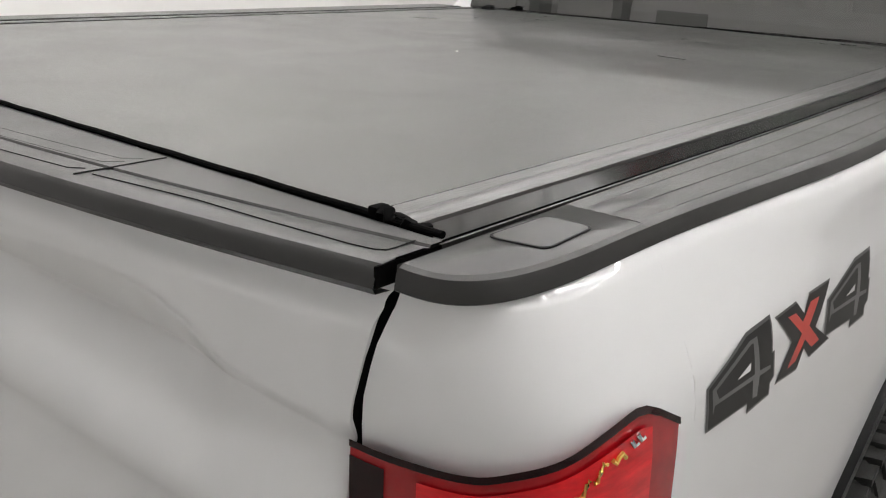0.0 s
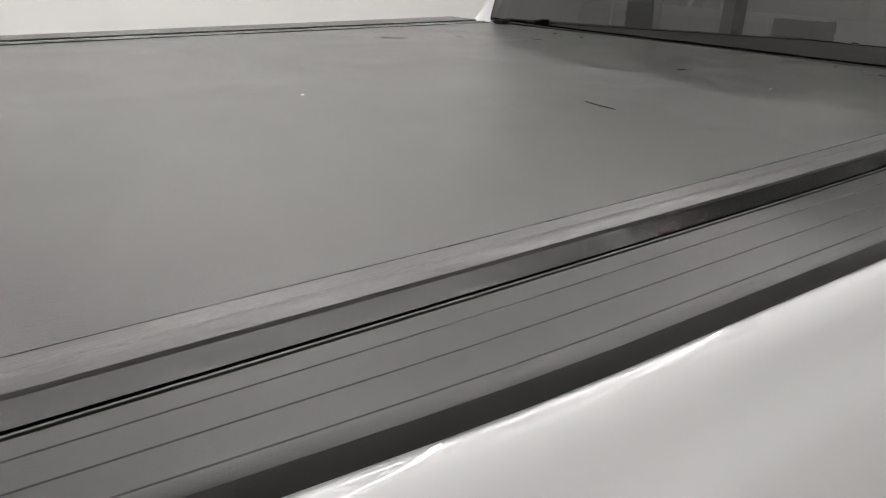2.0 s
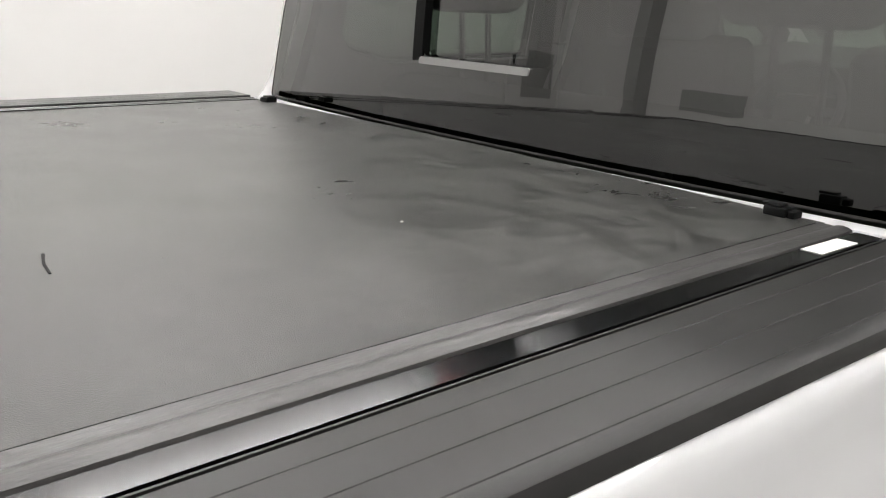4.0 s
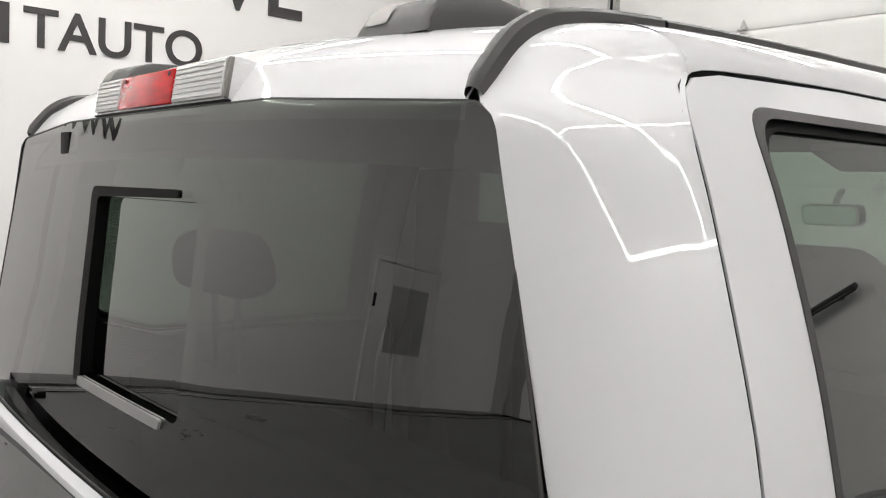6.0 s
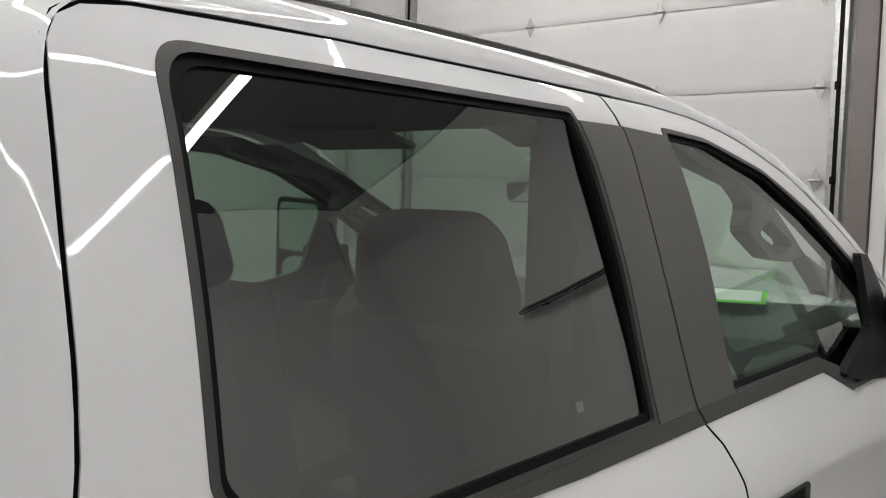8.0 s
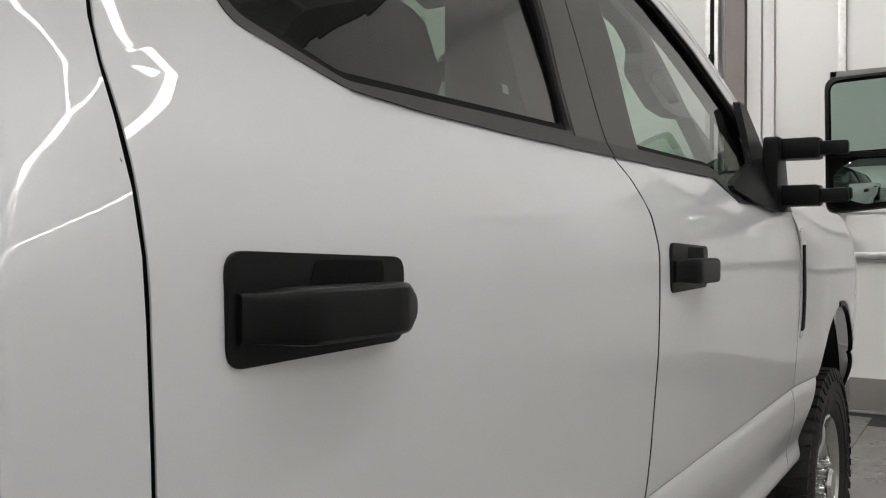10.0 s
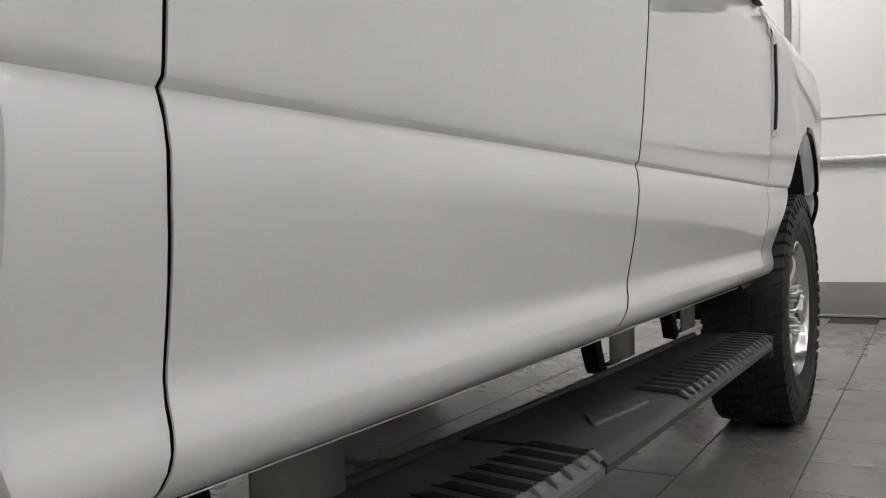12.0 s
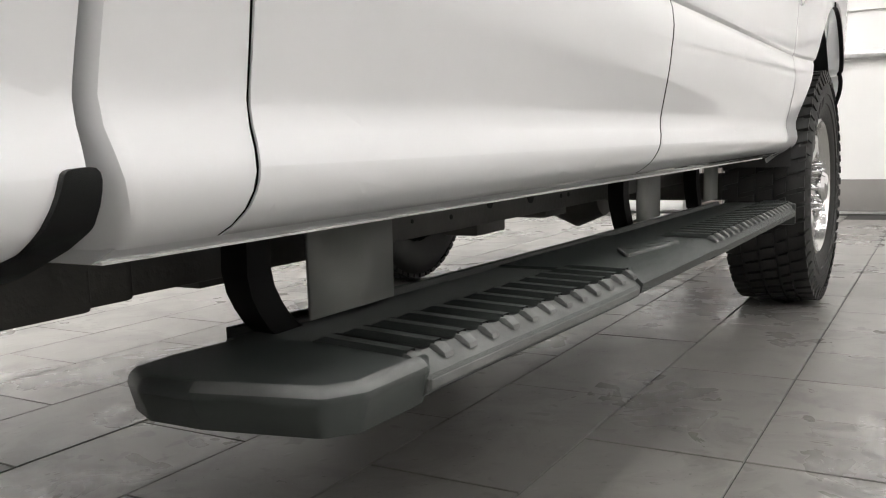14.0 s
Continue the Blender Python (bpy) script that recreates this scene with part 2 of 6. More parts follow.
GROUT = material("grout", (0.030, 0.028, 0.026), 0.7, bump=0.5, bump_scale=120, vary=0.3, vary_scale=3)
TILE = tile_material("porcelain_tile")
LABEL = material("paper_label", (0.80, 0.80, 0.78), 0.5, vary=0.03, vary_scale=30)
GREEN = material("green_card", (0.16, 0.72, 0.05), 0.5, vary=0.03)
DECAL_BLACK = material("decal_black", (0.010, 0.010, 0.010), 0.4, coat=0.1, spec=0.25, vary=0.1)
DECAL_GREY = material("decal_grey", (0.12, 0.12, 0.123), 0.35, coat=0.1, spec=0.3, vary=0.1)
DECAL_RED = material("decal_red", (0.55, 0.035, 0.02), 0.35, coat=0.1, vary=0.05)
TUBE = glow("led_tube", (1.0, 0.975, 0.955), TUBE_POWER)
TUBE_SIDE = glow("led_tube_side", (1.0, 0.975, 0.955), TUBE_POWER * 0.5)


# ---- building helpers ----
def link(name, bm, mat, parent=None, label="", sharp=32):
    """Links a bmesh as one mesh object, smooth with sharp edges."""
    me = bpy.data.meshes.new(name)
    bm.normal_update()
    bm.to_mesh(me)
    bm.free()
    for m in mat if isinstance(mat, (list, tuple)) else [mat]:
        me.materials.append(m)
    me.shade_smooth()
    me.set_sharp_from_angle(angle=radians(sharp))
    ob = new(name, me)
    if parent:
        ob.parent = parent
    if label:
        ob["label"] = label
    return ob


def part(name, bm, mat, parent, label=""):
    return link(name, bm, mat, parent, label)


def thing(name, label, category, group="", at=(0, 0, 0)):
    ob = new(name)
    ob.location = at
    ob.empty_display_size = 0.1
    return tagged(ob, label, category, group)


def box(x0, x1, y0, y1, z0, z1, bevel=0.0, bm=None, seg=2):
    b = bmesh.new()
    bmesh.ops.create_cube(b, size=1)
    for v in b.verts:
        v.co = ((x0 + x1) / 2 + v.co.x * (x1 - x0), (y0 + y1) / 2 + v.co.y * (y1 - y0), (z0 + z1) / 2 + v.co.z * (z1 - z0))
    if bevel:
        bmesh.ops.bevel(b, geom=b.edges[:], offset=bevel, segments=seg, affect="EDGES", profile=0.6)
    return join(bm, b)


def join(bm, b):
    """Adds the bmesh b to bm (which may be None)."""
    if bm is None:
        return b
    me = bpy.data.meshes.new("tmp")
    b.to_mesh(me)
    b.free()
    bm.from_mesh(me)
    bpy.data.meshes.remove(me)
    return bm


def turned(b, m):
    bmesh.ops.transform(b, matrix=m, verts=b.verts)
    return b


def rounded(points, radius, n=5):
    """A closed outline with its corners rounded; a point may carry its own radius as third number."""
    out = []
    k = len(points)
    for i in range(k):
        p = Vector(points[i][:2])
        r = points[i][2] if len(points[i]) > 2 else radius
        a, c = Vector(points[i - 1][:2]) - p, Vector(points[(i + 1) % k][:2]) - p
        if r <= 0 or a.length < 1e-6 or c.length < 1e-6:
            out.append(p)
            continue
        ang = a.angle(c)
        if ang > radians(176):
            out.append(p)
            continue
        d = min(r / math.tan(ang / 2), a.length * 0.48, c.length * 0.48)
        s, e = p + a.normalized() * d, p + c.normalized() * d
        for j in range(n + 1):
            u = j / n
            out.append((1 - u) ** 2 * s + 2 * u * (1 - u) * p + u * u * e)
    return out


def prism(outline, depth, axis="x", at=0.0, bevel=0.0):
    """An outline in the plane across an axis, given thickness towards the axis' plus side from at."""
    b = bmesh.new()
    place = {"x": lambda p, d: (d, p[0], p[1]), "y": lambda p, d: (p[0], d, p[1]), "z": lambda p, d: (p[0], p[1], d)}[axis]
    lo = [b.verts.new(place(p, at)) for p in outline]
    hi = [b.verts.new(place(p, at + depth)) for p in outline]
    n = len(outline)
    b.faces.new(lo[::-1])
    b.faces.new(hi)
    for i in range(n):
        b.faces.new((lo[i], lo[(i + 1) % n], hi[(i + 1) % n], hi[i]))
    bmesh.ops.recalc_face_normals(b, faces=b.faces[:])
    if bevel:
        rim = [e for e in b.edges if len(e.link_faces) == 2 and any(len(f.verts) == n and n > 4 for f in e.link_faces)] if n > 4 else b.edges[:]
        bmesh.ops.bevel(b, geom=rim, offset=bevel, segments=2, affect="EDGES", profile=0.6)
    return b


def lathe(profile, steps=64, axis="x"):
    """Turns (along, radius) pairs round an axis."""
    b = bmesh.new()
    rings = []
    for s in range(steps):
        a = 2 * math.pi * s / steps
        rings.append([b.verts.new({"x": (h, r * math.cos(a), r * math.sin(a)), "z": (r * math.cos(a), r * math.sin(a), h)}[axis]) for h, r in profile])
    for s in range(steps):
        p, q = rings[s], rings[(s + 1) % steps]
        for i in range(len(profile) - 1):
            b.faces.new((p[i], q[i], q[i + 1], p[i + 1]))
    bmesh.ops.recalc_face_normals(b, faces=b.faces[:])
    return b


def grid(rows, flip=False):
    """A sheet through rows of points."""
    b = bmesh.new()
    vs = [[b.verts.new(p) for p in r] for r in rows]
    for i in range(len(vs) - 1):
        for j in range(len(vs[0]) - 1):
            q = (vs[i][j], vs[i + 1][j], vs[i + 1][j + 1], vs[i][j + 1])
            b.faces.new(q[::-1] if flip else q)
    return b


def tube(path, radius, n=10, squash=1.0):
    """A round bar along a path."""
    b = bmesh.new()
    pts = [Vector(p) for p in path]
    rings = []
    for i, p in enumerate(pts):
        d = (pts[min(i + 1, len(pts) - 1)] - pts[max(i - 1, 0)]).normalized()
        up = Vector((0, 0, 1)) if abs(d.z) < 0.9 else Vector((0, 1, 0))
        s = d.cross(up).normalized()
        u = s.cross(d)
        rings.append([b.verts.new(p + s * math.cos(2 * math.pi * k / n) * radius + u * math.sin(2 * math.pi * k / n) * radius * squash) for k in range(n)])
    for i in range(len(rings) - 1):
        for k in range(n):
            b.faces.new((rings[i][k], rings[i][(k + 1) % n], rings[i + 1][(k + 1) % n], rings[i + 1][k]))
    b.faces.new(rings[0][::-1])
    b.faces.new(rings[-1])
    bmesh.ops.recalc_face_normals(b, faces=b.faces[:])
    return b


def lettering(text, size, depth=0.004):
    """A mesh of letters in the built-in font, lying in the xy plane from the origin."""
    cu = bpy.data.curves.new("letters", "FONT")
    cu.body, cu.size, cu.extrude, cu.offset = text, size, depth / 2, size * 0.012
    ob = new("letters", cu)
    me = bpy.data.meshes.new_from_object(ob.evaluated_get(bpy.context.evaluated_depsgraph_get()))
    bpy.data.objects.remove(ob)
    b = bmesh.new()
    b.from_mesh(me)
    bpy.data.meshes.remove(me)
    return b


def ease(a, b, x):
    u = min(max((x - a) / (b - a), 0.0), 1.0)
    return u * u * (3 - 2 * u)


def curve(pairs):
    """A smooth function through (input, value) pairs."""
    xs, ys = [p[0] for p in pairs], [p[1] for p in pairs]
    n = len(xs)
    sl = [(ys[i + 1] - ys[i]) / (xs[i + 1] - xs[i]) for i in range(n - 1)]
    m = [sl[0]] + [0.0 if sl[i - 1] * sl[i] <= 0 else 2 * sl[i - 1] * sl[i] / (sl[i - 1] + sl[i]) for i in range(1, n - 1)] + [sl[-1]]

    def f(x):
        if x <= xs[0]:
            return ys[0]
        if x >= xs[-1]:
            return ys[-1]
        i = max(k for k in range(n - 1) if xs[k] <= x)
        h = xs[i + 1] - xs[i]
        u = (x - xs[i]) / h
        return (2 * u**3 - 3 * u**2 + 1) * ys[i] + (u**3 - 2 * u**2 + u) * h * m[i] + (-2 * u**3 + 3 * u**2) * ys[i + 1] + (u**3 - u**2) * h * m[i + 1]

    return f


# ---- the room ----
FRONT, LEFT, RIGHT, BACK, TOP = 9.4, -6.2, 6.4, -5.2, 5.95
link("floor_bed", box(LEFT - 0.2, RIGHT + 0.2, BACK - 0.2, FRONT + 0.2, -0.12, -0.006), GROUT)
floor = tagged(bpy.data.objects["floor_bed"], "dark grey porcelain tile floor, wet in patches", "floor", kind="structure")
floor.name = "floor"
for name, b in (
    ("wall_front", box(LEFT - 0.2, RIGHT + 0.2, FRONT, FRONT + 0.2, 0, TOP)),
    ("wall_left", box(LEFT - 0.2, LEFT, BACK - 0.2, FRONT, 0, TOP)),
    ("wall_right", box(RIGHT, RIGHT + 0.2, BACK - 0.2, FRONT, 0, TOP)),
    ("wall_back", box(LEFT, RIGHT, BACK - 0.2, BACK, 0, TOP)),
):
    tagged(link(name, b, WALL), "plain white painted wall of the photo bay", "wall", kind="structure")
# ribbed ceiling deck
b = bmesh.new()
rows = []
n = 86
for i in range(n + 1):
    y = BACK + (FRONT - BACK) * i / n
    rows.append([(x, y, TOP + (0.035 if i % 4 in (1, 2) else 0.0)) for x in (LEFT, RIGHT)])
tagged(link("ceiling", grid(rows), DECK), "grey ribbed metal ceiling deck", "ceiling", kind="structure")


def led_tube(a, c, glowing=TUBE):
    """One linear lamp: a white channel with a glowing tube under it."""
    a, c = Vector(a), Vector(c)
    d = (c - a).normalized()
    lamp = thing("led_light", "white linear LED light hung under the ceiling", "light", "ceiling lights", (a + c) / 2)
    L = (c - a).length
    m = pose(0, 0, 0, 0, 0, math.degrees(math.atan2(d.y, d.x)))
    part("housing", turned(box(-L / 2, L / 2, -0.045, 0.045, 0.03, 0.085, 0.006), m), LABEL, lamp)
    for u in (-0.38, 0.38):
        part("hanger", turned(tube([(u * L, 0, 0.08), (u * L, 0, TOP - a.z + 0.002)], 0.004, 6), m), STEEL, lamp, "thin steel hanger rod")
    part("tube", turned(box(-L / 2 + 0.01, L / 2 - 0.01, -0.038, 0.038, 0.0, 0.029, 0.008), m), glowing, lamp, "glowing white tube")
    return lamp


Z_LAMP = 5.0
ROWS, COLUMNS = (-0.5, 2.6, 5.6), (-4.66, -1.38, 2.42, 6.15)
for ya in ROWS:
    for xa, xb in zip(COLUMNS, COLUMNS[1:]):
        led_tube((xa + 0.03, ya, Z_LAMP), (xb - 0.03, ya, Z_LAMP), TUBE_SIDE if xa > 0 else TUBE)
for xa in COLUMNS:
    for ya, yb in zip(ROWS, ROWS[1:]):
        led_tube((xa, ya + 0.03, Z_LAMP), (xa, yb - 0.03, Z_LAMP), TUBE_SIDE if xa > 0 else TUBE)
# extra unseen lamp, off the grid, added to brighten the tailgate
led_tube((COLUMNS[0] + 0.03, -2.2, 5.55), (COLUMNS[1] - 0.03, -2.2, 5.55))
led_tube((-4.56, 8.4, Z_LAMP), (-2.30, 8.4, Z_LAMP))
led_tube((-2.26, 8.4, Z_LAMP), (0.0, 8.4, Z_LAMP))

# sectional door in the front wall
GX0, GX1, GH = -4.87, -0.50, 0.735
door = thing("garage_door", "white ribbed sectional garage door, closed", "garage door", at=(0, 0, 0))
door.name = "garage_door"
z = 0.64 - GH
k = 0
while z < 4.5:
    rows = []
    top = min(z + GH - 0.008, 4.6)
    nz = 24
    for i in range(nz + 1):
        zz = max(z, 0.02) + (top - max(z, 0.02)) * i / nz
        d = 0.0012 * (1 if i % 6 in (2, 3) else 0) if 0 < i < nz else -0.008
        rows.append([(GX0 + (GX1 - GX0) * j / 4, FRONT - 0.05 - d, zz) for j in range(5)])
    part("panel", grid(rows, True), DOOR, door)
    if k:
        for xx in (GX0 + 0.1, -3.365, -1.995, GX1 - 0.1):
            b = prism(rounded([(xx, z - 0.105), (xx + 0.042, z), (xx, z + 0.105), (xx - 0.042, z)], 0.01), 0.006, "y", FRONT - 0.075, 0)
            b = join(b, turned(tube([(xx - 0.05, FRONT - 0.085, z), (xx + 0.05, FRONT - 0.085, z)], 0.012), Matrix()))
            part("hinge", b, STEEL, door, "galvanised steel hinge")
    z += GH
    k += 1
for xx in (GX0 - 0.06, GX1 + 0.05):
    rail = thing("door_track", "galvanised steel track of the garage door", "door track", "garage door tracks")
    part("rail", box(xx - 0.055, xx + 0.055, FRONT - 0.12, FRONT - 0.01, 0, 4.6, 0.008), STEEL, rail)
    part("slot", box(xx - 0.012, xx + 0.022, FRONT - 0.124, FRONT - 0.119, 0, 4.6), SEAL, rail, "dark channel of the track")
    for zz in (0.64, 1.375, 2.11, 2.845, 3.58, 4.315):
        part("roller", turned(lathe([(-0.03, 0.0), (-0.03, 0.024), (0.03, 0.024), (0.03, 0.0)], 16, "z"), pose(xx, FRONT - 0.13, zz)), SEAL, rail)
post = link("door_post", box(-0.35, -0.19, FRONT - 0.1, FRONT, 0, 4.7, 0.004), BROWN)
tagged(post, "taupe painted post beside the garage door", "post", kind="structure")
tagged(link("trim_1", box(-0.18, -0.07, FRONT - 0.06, FRONT, 0, 4.7, 0.004), WALL), "white upright trim beside the post", "trim", kind="structure")
tagged(link("trim_2", box(-0.055, 0.03, FRONT - 0.045, FRONT, 0, 4.7, 0.004), WALL), "white upright trim strip", "trim", kind="structure")
tagged(link("trim_3", box(0.505, 0.565, FRONT - 0.05, FRONT - 0.012, 0, 4.7, 0.004), STEEL), "pale metal edge of the wall panel", "trim", kind="structure")
tagged(link("wall_panel", box(0.04, RIGHT, FRONT - 0.02, FRONT - 0.001, 0.27, 4.8, 0.002), PANEL), "glossy white wall panelling", "wall panel", kind="structure")
tagged(link("baseboard", box(0.04, RIGHT, FRONT - 0.035, FRONT - 0.002, 0.02, 0.27, 0.004), KERB), "grey base panel along the wall", "baseboard", kind="structure")
tagged(link("trim_4", box(0.04, RIGHT, FRONT - 0.06, FRONT - 0.003, 0.0, 0.018, 0.003), STEEL), "pale metal strip at the foot of the wall", "trim", kind="structure")
rail = thing("wall_rail", "grey steel guard rail along the white wall", "rail")
part("bar", box(0.60, RIGHT, FRONT - 0.10, FRONT - 0.05, 1.185, 1.245, 0.012), STEEL, rail)
part("end_cap", box(0.57, 0.63, FRONT - 0.12, FRONT - 0.02, 1.17, 1.36, 0.01), CHROME, rail, "bright end bracket")
for xx in (1.6, 3.2, 4.8):
    part("stand_off", box(xx, xx + 0.05, FRONT - 0.055, FRONT - 0.015, 1.19, 1.24), STEEL, rail)
hatch = thing("wall_hatch", "white framed hatch on the wall panel", "hatch")
part("leaf", box(0.50, 1.40, FRONT - 0.045, FRONT - 0.02, 1.55, 2.60, 0.004), PANEL, hatch)
for q in ((0.45, 0.50, 1.50, 2.65), (1.40, 1.45, 1.50, 2.65), (0.45, 1.45, 2.60, 2.65)):
    part("rim", box(q[0], q[1], FRONT - 0.06, FRONT - 0.02, q[2], q[3], 0.004), KERB, hatch, "thin grey rim")
pipe = thing("downpipe", "white painted pipe in the corner", "pipe")
part("shaft", turned(lathe([(0, 0.0), (0, 0.17), (TOP, 0.17), (TOP, 0.0)], 32, "z"), pose(-6.0, FRONT - 0.2, 0)), WALL, pipe)
part("collar", turned(lathe([(2.0, 0.17), (2.0, 0.185), (2.06, 0.185), (2.06, 0.17)], 32, "z"), pose(-6.0, FRONT - 0.2, 0)), WALL, pipe)


def wall_sign(name, chunks, label):
    """chunks: (text, size, matrix)"""
    s = thing(name, label, "sign")
    for text, size, m in chunks:
        part("lettering", turned(lettering(text, size, 0.012), m), LETTER, s)
    return s


def on_left(y, z):
    return Matrix(((0, 0, 1, LEFT + 0.008), (1, 0, 0, y), (0, 1, 0, z), (0, 0, 0, 1)))


def on_back(x, z):
    return Matrix(((-1, 0, 0, x), (0, 0, 1, BACK + 0.008), (0, 1, 0, z), (0, 0, 0, 1)))


SIGN = wall_sign("wall_sign", [("TAUTO.", 0.44, on_left(3.72, 2.95)), ("VE", 0.86, on_left(5.28, 3.53)), ("www", 0.40, on_left(0.24, 2.56))], "black lettered sign on the white wall")
b = box(LEFT + 0.002, LEFT + 0.014, 3.55, 3.62, 2.95, 3.26)
part("bar", b, LETTER, SIGN)
wall_sign("back_sign", [("TO.com", 0.33, on_back(-2.0, 3.41) @ Matrix.Diagonal((1.75, 1, 1, 1)))], "black lettered sign on the back wall")
# side door, and a bay in the back wall
bd = thing("side_door", "white door with a grey vent panel, closed", "door")
part("leaf", box(LEFT + 0.005, LEFT + 0.05, -5.15, -3.95, 0.0, 2.2, 0.004), PANEL, bd)
for q in ((-5.20, -5.15, 2.25), (-3.95, -3.90, 2.25)):
    part("jamb", box(LEFT + 0.002, LEFT + 0.052, q[0], q[1], 0.0, q[2], 0.004), WALL, bd)
part("head", box(LEFT + 0.002, LEFT + 0.052, -5.15, -3.95, 2.205, 2.25, 0.004), WALL, bd)
part("vent_panel", box(LEFT + 0.05, LEFT + 0.058, -5.0, -4.25, 1.25, 2.0, 0.003), BAY, bd, "grey vent panel")
for zz in (0.4, 1.75):
    part("hinge", box(LEFT + 0.03, LEFT + 0.06, -3.97, -3.92, zz, zz + 0.14), SEAL, bd)
niche = thing("back_bay", "shaded bay framed on the back wall", "recess")
part("reveal", box(-4.62, -4.42, BACK + 0.002, BACK + 0.35, 0, 3.86), BAY, niche, "grey side of the recess")
part("lintel", box(-4.62, -1.2, BACK + 0.002, BACK + 0.35, 3.86, 4.01), BAY, niche, "grey top of the recess")
part("vent", box(-3.9, -2.95, BACK + 0.002, BACK + 0.02, 1.36, 1.66), BAY, niche, "grey vent on the wall")
# slim dark fixture high on the white panelling
hb = thing("wall_heater", "slim black bar heater high on the white wall", "heater")
part("body", turned(box(-0.68, 0.68, -0.06, 0.06, -0.026, 0.026, 0.008), pose(4.2, FRONT - 0.20, 3.18, 25)), BLACK, hb)
part("strip", turned(box(-0.66, 0.66, -0.063, -0.059, -0.008, 0.008, 0.002), pose(4.2, FRONT - 0.20, 3.18, 25)), CHROME, hb, "bright reflector strip")
for xx in (3.75, 4.65):
    part("bracket", box(xx - 0.02, xx + 0.02, FRONT - 0.16, FRONT - 0.018, 3.16, 3.20), BLACK, hb)


# ---- the truck: body surfaces ----
DOOR_SIDE = curve([(0.557, 0.91), (0.572, 0.945), (0.587, 0.972), (0.607, 0.99), (0.627, 0.995), (0.647, 0.992), (0.672, 0.986), (0.702, 0.9915), (0.722, 0.9967), (0.737, 1.0007), (0.752, 1.0046), (0.772, 1.0093), (0.792, 1.0130), (0.805, 1.0148), (0.822, 1.0163), (0.842, 1.0165), (0.872, 1.012), (0.883, 1.008), (0.891, 1.014), (0.922, 1.017), (1.024, 1.022), (1.178, 1.028), (1.322, 1.026), (1.406, 1.01), (1.469, 0.982), (1.521, 0.955), (1.594, 0.934), (1.750, 0.896), (1.870, 0.8575), (1.930, 0.835), (1.980, 0.8105), (2.030, 0.772), (2.055, 0.74)])
BED_SIDE = curve([(0.557, 0.909), (0.572, 0.944), (0.587, 0.971), (0.607, 0.989), (0.627, 0.994), (0.647, 0.991), (0.672, 0.985), (0.702, 0.9905), (0.722, 0.9957), (0.737, 0.9997), (0.752, 1.0036), (0.772, 1.0083), (0.792, 1.0120), (0.805, 1.0138), (0.822, 1.0153), (0.842, 1.0155), (0.872, 1.011), (0.883, 1.007), (0.891, 1.014), (0.922, 1.016), (1.024, 1.021), (1.200, 1.021), (1.300, 1.0185), (1.330, 1.0155), (1.345, 1.0110), (1.360, 1.0045), (1.375, 0.9970), (1.405, 0.9828), (1.422, 0.9742), (1.431, 0.9682), (1.437, 0.9595)])
ROOF_EDGE = curve([(2.27, 1.965), (2.296, 1.993), (2.314, 2.017), (2.336, 2.042), (2.36, 2.058), (2.392, 2.070), (2.439, 2.078), (2.554, 2.087), (2.777, 2.096), (3.4, 2.106), (3.75, 2.10), (4.0, 2.06)])
DOOR_TOP = curve([(2.386, 1.950), (2.400, 1.980), (2.421, 2.0045), (2.448, 2.0195), (2.501, 2.0285), (2.768, 2.042), (3.553, 2.054), (3.757, 2.048), (3.919, 2.022), (4.208, 1.935), (4.549, 1.785), (4.925, 1.600)])


def fender_side(y, z):
    """The front fender swells towards its wheel arch and tucks in at the nose."""
    base = DOOR_SIDE(min(z, 1.3)) if z < 1.3 else 1.027 - 0.9 * max(z - 1.36, 0) ** 1.35
    return base + 0.030 * ease(4.84, 5.25, y) * ease(0.6, 0.95, z) * (1 - ease(1.2, 1.5, z)) - 0.12 * ease(5.9, 6.3, y) ** 2


def fill(outer, holes=()):
    """A flat triangulated sheet in (y, z) with holes."""
    b = bmesh.new()
    edges = []
    for loop in (outer, *holes):
        pts = []
        for i, p in enumerate(loop):
            q = loop[(i + 1) % len(loop)]
            d = (Vector(q) - Vector(p)).length
            k = max(1, int(d / 0.06))
            pts += [Vector(p).lerp(Vector(q), j / k) for j in range(k)]
        vs = [b.verts.new((0, p[0], p[1])) for p in pts]
        edges += [b.edges.new((vs[i], vs[(i + 1) % len(vs)])) for i in range(len(vs))]
    bmesh.ops.triangle_fill(b, use_beauty=True, use_dissolve=False, edges=edges, normal=(1, 0, 0))
    return b


